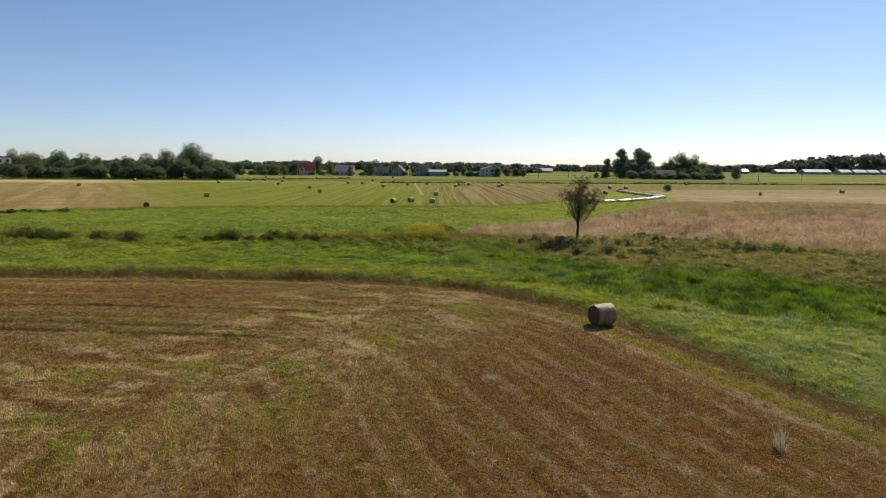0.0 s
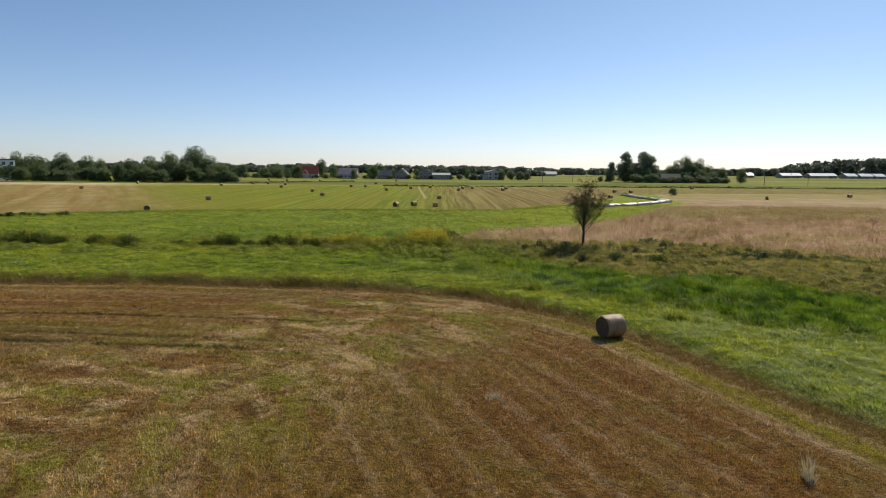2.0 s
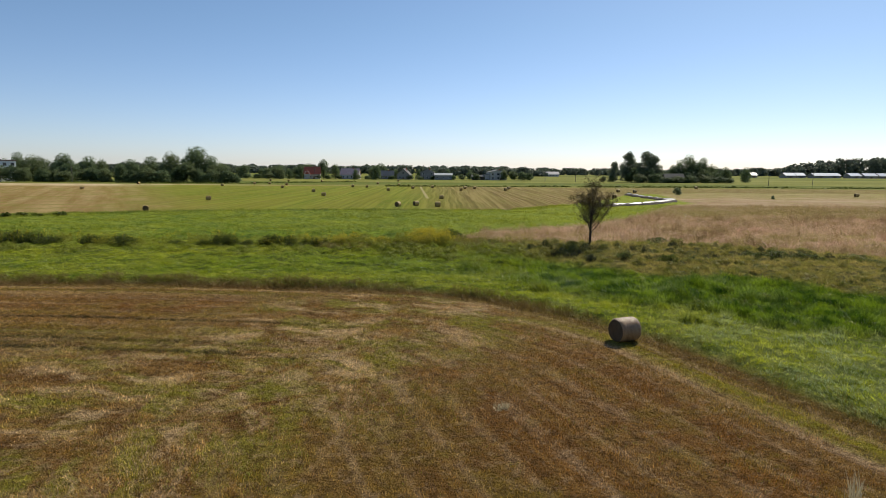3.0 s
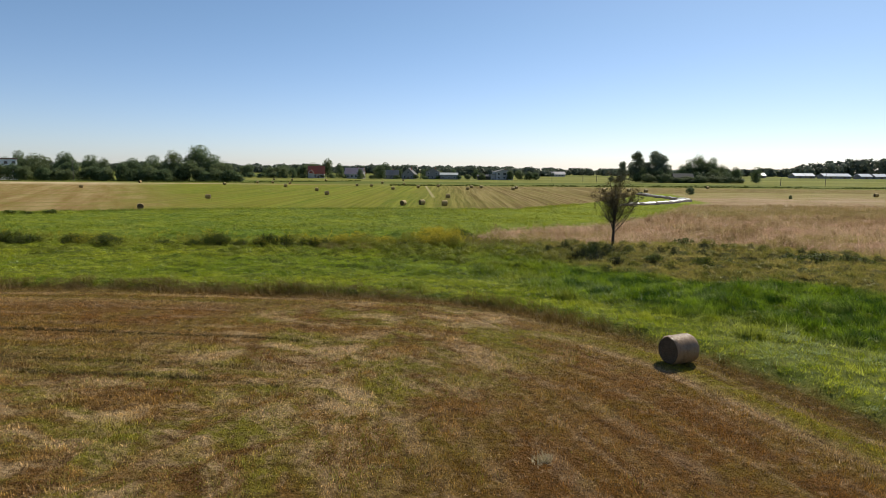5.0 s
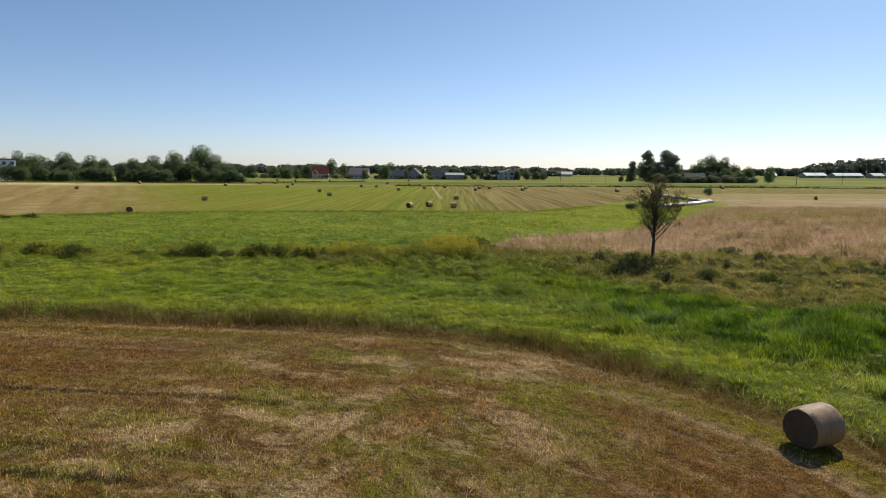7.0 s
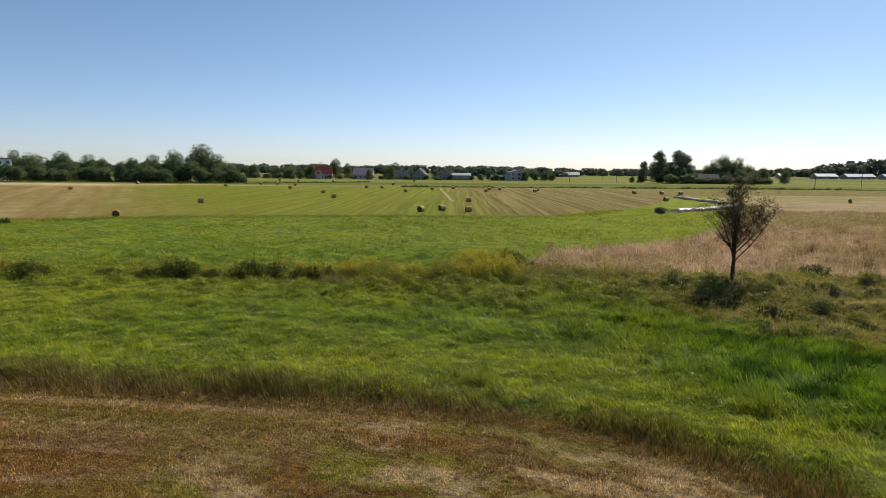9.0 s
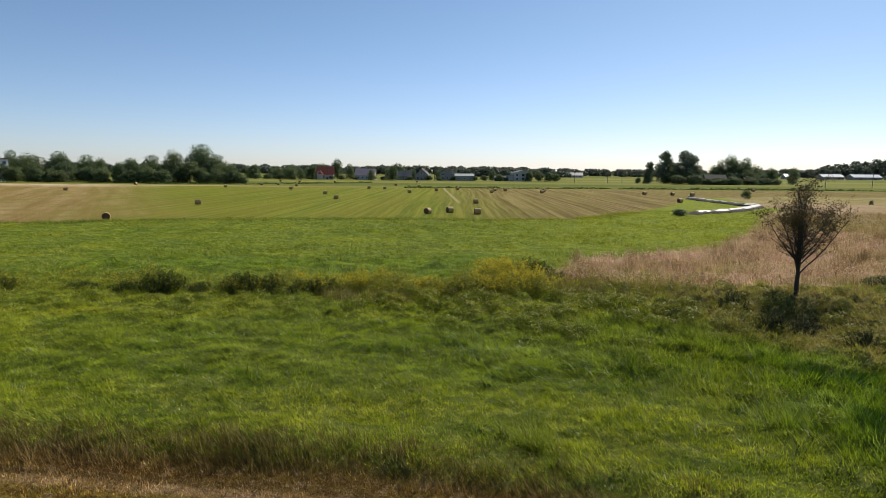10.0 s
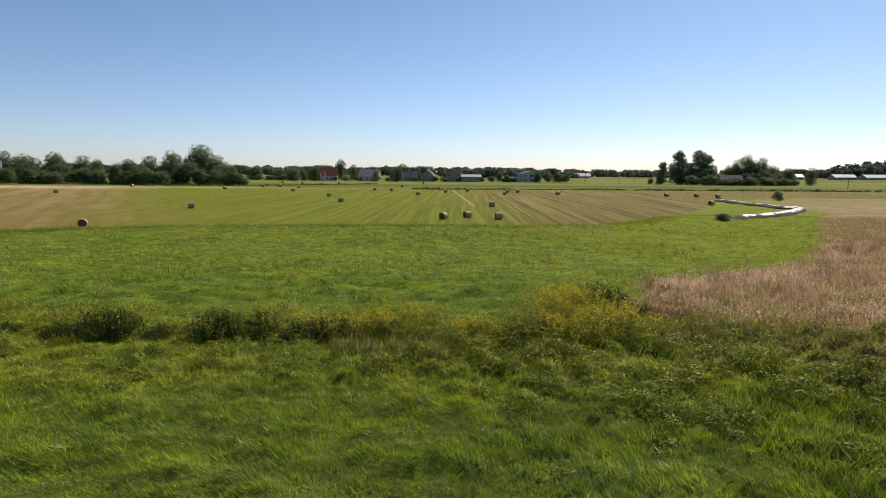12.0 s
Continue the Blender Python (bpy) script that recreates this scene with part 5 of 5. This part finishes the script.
# ---- lone tree ----
def build_lone_tree():
    rng = np.random.default_rng(123)
    ob = thing("tree", "lone thinly leaved tree with forked trunk in tall grass", "tree", "", resting(18.6, 76.2, 0, 1.0, 0.1))
    wood, twigs, tips = [], [], []

    def limb(start, way, length, radius, bend, steps):
        path, p, d = [], np.array(start, dtype=float), np.array(way, dtype=float)
        for i in range(steps + 1):
            path.append((*p, radius * (1 - 0.78 * i / steps)))
            d = d + np.array([rng.normal(scale=0.07), rng.normal(scale=0.07), bend])
            d /= np.linalg.norm(d)
            p = p + d * length / steps
        return path

    wood.append([(0, 0, -0.1, 0.24), (0.02, 0, 0.3, 0.185), (0.0, 0.03, 1.0, 0.165), (0.03, 0.02, 1.7, 0.15), (0.05, 0.02, 2.1, 0.10)])
    mains = []
    for k in range(14):
        upright = k < 5
        a = 2.4 * k + rng.uniform(-0.25, 0.25)
        tilt = (0.05, 0.20, 0.15, 0.26, 0.32)[k] if upright else rng.uniform(0.65, 1.05)
        length = (6.6, 6.1, 5.9, 5.3, 5.0)[k] if upright else rng.uniform(4.3, 5.0) - 0.16 * (k - 5)
        way = np.array([math.cos(a) * tilt, math.sin(a) * tilt, 1.0])
        base = 1.45 + 0.08 * k if upright else 1.6 + 0.2 * (k - 5)
        start = (0.03, 0.02, base) if k == 0 else [np.interp(base, [p[2] for p in mains[0]], [p[n] for p in mains[0]]) for n in range(3)]
        mains.append(limb(start, way / np.linalg.norm(way), length, 0.105 - 0.008 * k if upright else 0.055, 0.015 if upright else 0.04, 9))
    wood += mains
    for path in mains:
        for i in range(2, 10):
            for _ in range(2):
                a, q = rng.uniform(0, 2 * np.pi), np.array(path[i])
                way = np.array([math.cos(a), math.sin(a), rng.uniform(0.35, 1.1)])
                side = limb(q[:3], way / np.linalg.norm(way), rng.uniform(0.8, 1.7) * (1.1 - 0.045 * i), max(0.012, q[3] * 0.45), 0.03, 4)
                wood.append(side)
                for j in range(1, 5):
                    for _ in range(3):
                        b, w = rng.uniform(0, 2 * np.pi), np.array(side[j])
                        way = np.array([math.cos(b), math.sin(b), rng.uniform(0.1, 0.9)])
                        twig = limb(w[:3], way / np.linalg.norm(way), rng.uniform(0.3, 0.75), 0.008, 0.02, 2)
                        twigs.append(twig)
                        tips.append(twig[1][:3])
                        tips.append(twig[2][:3])
    part("trunk", solid("trunk", *tubes(wood, 6), BARK, smooth=True), None, ob)
    part("twig_spray", solid("twig_spray", *tubes(twigs, 3), BARK), None, ob)
    tips = np.array(tips)
    full = (0.06 + 0.26 * ramp(4.0, 6.4, tips[:, 2]) + 0.18 * ramp(1.0, 2.8, np.abs(tips[:, 0]))) * (0.25 + 1.2 * ramp(0.4, 0.6, cloud(tips[:, 0] + 50 + tips[:, 1], tips[:, 2] + 50, 0.9, 17, 2)))
    pick = np.repeat(np.flatnonzero(rng.random(len(tips)) < full), 8)
    centres = tips[pick] + rng.normal(scale=0.12, size=(len(pick), 3))
    part("crown", solid("crown", *leaves(rng, centres, rng.normal(size=(len(pick), 3)), 0.07, 1.6), LEAF_LONE), None, ob, "sparse brownish green leaves")


build_lone_tree()


# ---- buildings ----
PLASTER = surface("pale plaster", (0.38, 0.36, 0.33), (0.52, 0.49, 0.455), 1.5, 0.9)
GREY_WALL = surface("grey render", (0.20, 0.19, 0.18), (0.32, 0.30, 0.28), 1.5, 0.9)
DARK_WOOD = surface("dark weathered boards", (0.05, 0.045, 0.04), (0.11, 0.10, 0.085), 3, 0.9, stretch=(6, 6, 1))
RED_ROOF = surface("red roof tiles", (0.26, 0.075, 0.05), (0.40, 0.13, 0.085), 4, 0.9, spec=0.15)
GREY_ROOF = surface("grey roof sheets", (0.13, 0.13, 0.13), (0.22, 0.22, 0.215), 3, 0.9, spec=0.1)
METAL_ROOF = surface("light sheet metal roof", (0.62, 0.64, 0.66), (0.80, 0.81, 0.82), 2, 0.35, 0.0, spec=0.7)
WHITE = surface("white painted wood", (0.68, 0.68, 0.66), (0.80, 0.80, 0.78), 3, 0.6)
DOOR = surface("brown door", (0.09, 0.05, 0.03), (0.15, 0.09, 0.05), 3, 0.6)
PANE = surface("dark window glass", (0.02, 0.025, 0.03), (0.04, 0.045, 0.05), 1, 0.1, spec=0.8)


def gable(w, d, low, high, over, thick, across):
    """Two roof slabs that meet in a ridge; the ridge runs along x, or along y where across is set."""
    bm = bmesh.new()
    half, run = (w / 2, d / 2 + over) if not across else (d / 2, w / 2 + over)
    slope = (high - low) / (run - over)
    for side in (-1, 1):
        ring = []
        for u, v in ((-half - over, 0), (half + over, 0), (half + over, 1), (-half - over, 1)):
            z = high if v == 0 else high - slope * run
            for dz in (0, thick):
                ring.append(bm.verts.new((u, side * v * run, z + dz) if not across else (side * v * run, u, z + dz)))
        a = ring
        for f in ((0, 2, 4, 6), (1, 7, 5, 3), (0, 1, 3, 2), (2, 3, 5, 4), (4, 5, 7, 6), (6, 7, 1, 0)):
            bm.faces.new([a[i] for i in f])
    bmesh.ops.recalc_face_normals(bm, faces=bm.faces[:])
    return bm


def house(name, label, category, place, size, roof, walls, tiles, windows, across=False, door=None, chimney=True, group=""):
    """Walls with gables, roof, chimney, door and windows on the front (towards -y)."""
    w, d, low, high = size
    ob = thing(name, label, category, group, place)
    bm = bmesh.new()
    outline = [(-w / 2, -d / 2), (w / 2, -d / 2), (w / 2, d / 2), (-w / 2, d / 2)]
    ground = [bm.verts.new((x, y, 0)) for x, y in outline]
    eave = [bm.verts.new((x, y, low)) for x, y in outline]
    if roof == "flat":
        for i in range(4):
            bm.faces.new((ground[i], ground[(i + 1) % 4], eave[(i + 1) % 4], eave[i]))
        bm.faces.new(eave)
        slab = boxed((-w / 2 - 0.4, -d / 2 - 0.4, low), (w / 2 + 0.4, d / 2 + 0.4, high), 0.04)
        part("wall", bm, walls, ob)
        part("roof", slab, tiles, ob)
    else:
        ends = [(0, -d / 2), (0, d / 2)] if across else [(-w / 2, 0), (w / 2, 0)]
        top = [bm.verts.new((x, y, high)) for x, y in ends]
        if across:
            faces = [(ground[0], ground[1], eave[1], top[0], eave[0]), (ground[2], ground[3], eave[3], top[1], eave[2]), (ground[1], ground[2], eave[2], eave[1]), (ground[3], ground[0], eave[0], eave[3])]
        else:
            faces = [(ground[3], ground[0], eave[0], top[0], eave[3]), (ground[1], ground[2], eave[2], top[1], eave[1]), (ground[0], ground[1], eave[1], eave[0]), (ground[2], ground[3], eave[3], eave[2])]
        for f in faces:
            bm.faces.new(f)
        part("wall", bm, walls, ob)
        part("roof", gable(w, d, low, high, 0.45, 0.16, across), tiles, ob)
    if chimney:
        part("chimney", boxed((w * 0.14, -0.35, low), (w * 0.14 + 0.7, 0.35, high + 1.0), 0.03), RED_ROOF, ob)
    for x, z, ww, wh in windows:
        frame_bm = bmesh.new()
        y = -d / 2
        for lo, hi in (((x - ww / 2 - 0.1, y - 0.06, z - 0.1), (x + ww / 2 + 0.1, y + 0.02, z)), ((x - ww / 2 - 0.1, y - 0.06, z + wh), (x + ww / 2 + 0.1, y + 0.02, z + wh + 0.1)),
                       ((x - ww / 2 - 0.1, y - 0.06, z), (x - ww / 2, y + 0.02, z + wh)), ((x + ww / 2, y - 0.06, z), (x + ww / 2 + 0.1, y + 0.02, z + wh))):
            box(frame_bm, lo, hi)
        window = part("window", frame_bm, WHITE, ob)
        part("pane", boxed((x - ww / 2, y - 0.03, z), (x + ww / 2, y + 0.01, z + wh)), PANE, window)
    if door:
        x, ww, wh = door
        part("door", boxed((x - ww / 2, -d / 2 - 0.05, 0.05), (x + ww / 2, -d / 2 + 0.02, wh), 0.01), DOOR, ob)
    return ob


def build_village():
    at = lambda x, y, turn=0: pose(x, y, -0.05, 0, 0, turn)
    two = lambda xs, z, w, h: [(x, z, w, h) for x in xs]
    red = house("house", "village house with red tiled roof and white gable boards", "house", at(-114, 531, 8), (13.5, 10, 4.4, 10.3), "gable", PLASTER, RED_ROOF, two((-4.5, -1.2, 4.4), 1.2, 1.4, 1.5) + two((3.4,), 1.2, 1.2, 1.5), door=(1.6, 1.1, 2.1))
    part("porch", boxed((-6.4, -8.0, 0), (-1.4, -5.02, 4.2)), PLASTER, red)
    part("porch_roof", gable(5.2, 3.4, 4.0, 7.6, 0.35, 0.15, True), RED_ROOF, red).matrix_basis = pose(-3.9, -6.5, 0)
    part("gable_board", box(box(bmesh.new(), (-6.9, -8.72, 5.4), (-3.9, -8.6, 5.75), Euler((0, radians(-52), 0)).to_quaternion()), (-3.9, -8.72, 5.4), (-0.9, -8.6, 5.75), Euler((0, radians(52), 0)).to_quaternion()), WHITE, red)
    house("house", "white village house with bright red and white roof", "house", at(-81, 532, -6), (16, 9, 4.2, 9.0), "gable", PLASTER, surface("pale red roof", (0.62, 0.30, 0.25), (0.80, 0.60, 0.54), 3, 0.9, spec=0.1), two((-5, -1.5, 2, 5), 1.2, 1.4, 1.5), door=(3.6, 1.1, 2.1))
    house("house", "low grey village house with grey roof", "house", at(-50, 534, 4), (13, 8, 3.4, 7.4), "gable", GREY_WALL, GREY_ROOF, two((-4, 0, 4), 1.1, 1.4, 1.4), door=(2.0, 1.0, 2.1))
    house("house", "grey village house with steep front gable", "house", at(-34, 532, -8), (11, 11, 4.2, 9.4), "gable", GREY_WALL, GREY_ROOF, two((-3, 3), 1.2, 1.5, 1.5) + two((0,), 5.0, 1.5, 1.5), across=True, door=(0.0, 1.1, 2.1))
    house("house", "grey two storey house with hipped dark front", "house", at(-14, 536, 0), (12, 10, 6.4, 9.0), "gable", GREY_WALL, GREY_ROOF, two((-3.5, 0, 3.5), 1.2, 1.4, 1.5) + two((-3.5, 3.5), 4.2, 1.4, 1.5), across=True)
    house("house", "low long grey outbuilding with light roof", "house", at(0, 528, 0), (15, 7, 4.0, 5.6), "gable", GREY_WALL, surface("light grey roof", (0.36, 0.38, 0.37), (0.5, 0.52, 0.5), 3, 0.5), two((-5, 0, 5), 1.2, 1.2, 1.0), chimney=False)
    grey = house("house", "square pale grey two storey house with low roof", "house", at(46, 530, 12), (15, 11, 6.8, 8.6), "gable", PLASTER, GREY_ROOF, two((-5, 4.6), 4.2, 1.7, 1.6) + two((0,), 4.2, 2.4, 1.6) + two((-5, 0, 4.6), 1.1, 1.7, 1.5), across=True, door=(2.4, 1.1, 2.2))
    part("annex", boxed((-11.5, -4, 0), (-7.52, 4, 4.6)), PLASTER, grey)
    part("annex_roof", boxed((-12, -4.5, 4.6), (-7.4, 4.5, 4.9), 0.04), GREY_ROOF, grey)
    house("shed", "low dark shed beside a village house", "shed", at(30, 527, 0), (11, 5, 3.0, 4.2), "gable", DARK_WOOD, GREY_ROOF, [], chimney=False)
    house("house", "white flat roofed house behind trees", "house", at(-275, 378, 62), (13, 15, 12.6, 13.3), "flat", WHITE, surface("brown roof sheets", (0.10, 0.06, 0.045), (0.17, 0.11, 0.085), 2, 0.9), two((-4.4, 0, 4.4), 9.6, 2.0, 1.9) + two((-4.4, 0, 4.4), 6.4, 2.0, 1.6), chimney=False)
    house("barn", "dark wooden barn with grey roof under trees", "barn", at(176, 468, -4), (14, 8, 4.2, 6.9), "gable", DARK_WOOD, surface("old dark roof", (0.05, 0.05, 0.045), (0.10, 0.098, 0.09), 3, 0.9), [], door=(0, 3.0, 3.2), chimney=False)
    house("house", "long low white house with light roof", "house", at(141, 800, 0), (19, 9, 3.0, 6.2), "gable", PLASTER, surface("pale pinkish roof", (0.5, 0.42, 0.39), (0.66, 0.6, 0.57), 3, 0.5), two((-6, -2, 2, 6), 1, 1.4, 1.3), chimney=False)
    for x, y, w, turn in [(422, 835, 9, 0), (469, 832, 16, 12), (487, 838, 14, 10), (509, 830, 22, 12), (530, 834, 20, 10), (555, 828, 19, 14), (577, 830, 20, 10), (598, 834, 17, 12), (622, 838, 20, 8), (650, 842, 22, 10)]:
        house("farm_shed", "long farm shed with light sheet metal roof", "shed", at(x, y, turn), (w, 12, 3.4, 6.8), "gable", GREY_WALL, METAL_ROOF, two((-w * 0.3, w * 0.3), 1.4, 2.4, 1.2), chimney=False, door=(0, 3.0, 2.8), group="farm sheds")


build_village()


# ---- poles and far hedges ----
def build_poles():
    wood = surface("grey pole wood", (0.10, 0.085, 0.07), (0.18, 0.16, 0.14), 5, 0.9, stretch=(1, 1, 0.2))
    for x, y, h in [(212, 398, 7.0), (254, 420, 9.2), (104, 480, 8.0), (80, 480, 8.2), (115, 482, 7.0), (-226, 372, 12.2), (-110, 522, 9.5), (-76, 524, 9.8), (-24, 522, 10.2)]:
        ob = thing("utility_pole", "weathered wooden utility pole standing in a field", "pole", "utility poles", pose(x, y, -0.05, 0, random.uniform(-1, 1), random.uniform(-20, 20)))
        part("pole", solid("pole", *tubes([[(0, 0, 0, 0.19), (0, 0, h * 0.5, 0.16), (0, 0, h, 0.13)]], 8), wood, smooth=True), None, ob)
        part("crossarm", boxed((-0.9, -0.24, h - 0.7), (0.9, -0.13, h - 0.55), 0.01), wood, ob)
        for u in (-0.75, 0, 0.75):
            part("insulator", boxed((u - 0.05, -0.23, h - 0.55), (u + 0.05, -0.14, h - 0.35), 0.02), WHITE, ob)


def build_far_hedges():
    def hedge(seed, line, height, per_metre, label):
        rng = np.random.default_rng(seed)
        lobes = []
        for (ax, ay), (bx, by) in zip(line, line[1:]):
            length = math.hypot(bx - ax, by - ay)
            for u in np.arange(0, length, 1.3):
                x, y = ax + (bx - ax) * u / length, ay + (by - ay) * u / length
                h = height * float(0.35 + 0.65 * ramp(0.15, 0.6, cloud(np.array([x]), np.array([y]), 9.0, seed))[0]) * rng.uniform(0.6, 1.3)
                if h > 0.2:
                    lobes.append((x, y + rng.normal(scale=0.5), h * 0.45, 0.9, 0.7, h * 0.55))
        verts, faces = foliage(rng, lobes, int(len(lobes) * per_metre), 0.42, 0.2)
        verts[:, 2] = np.maximum(verts[:, 2], 0.01)
        tagged(new("low_hedge", solid("hedge", verts, faces, LEAF_SHRUB)), label, "hedge", kind="stuff")
    hedge(3, [(-30, 326), (20, 332), (100, 337), (200, 341), (330, 352)], 1.1, 26, "low dark line of weeds along a far ditch")
    hedge(4, [(-170, 352), (-120, 360), (-60, 420)], 1.0, 14, "low dark weeds under the far hedge")
    hedge(5, [(-75, 122), (-90, 117), (-105, 112)], 0.8, 40, "weedy strip beside the tan field")


build_poles()
build_far_hedges()
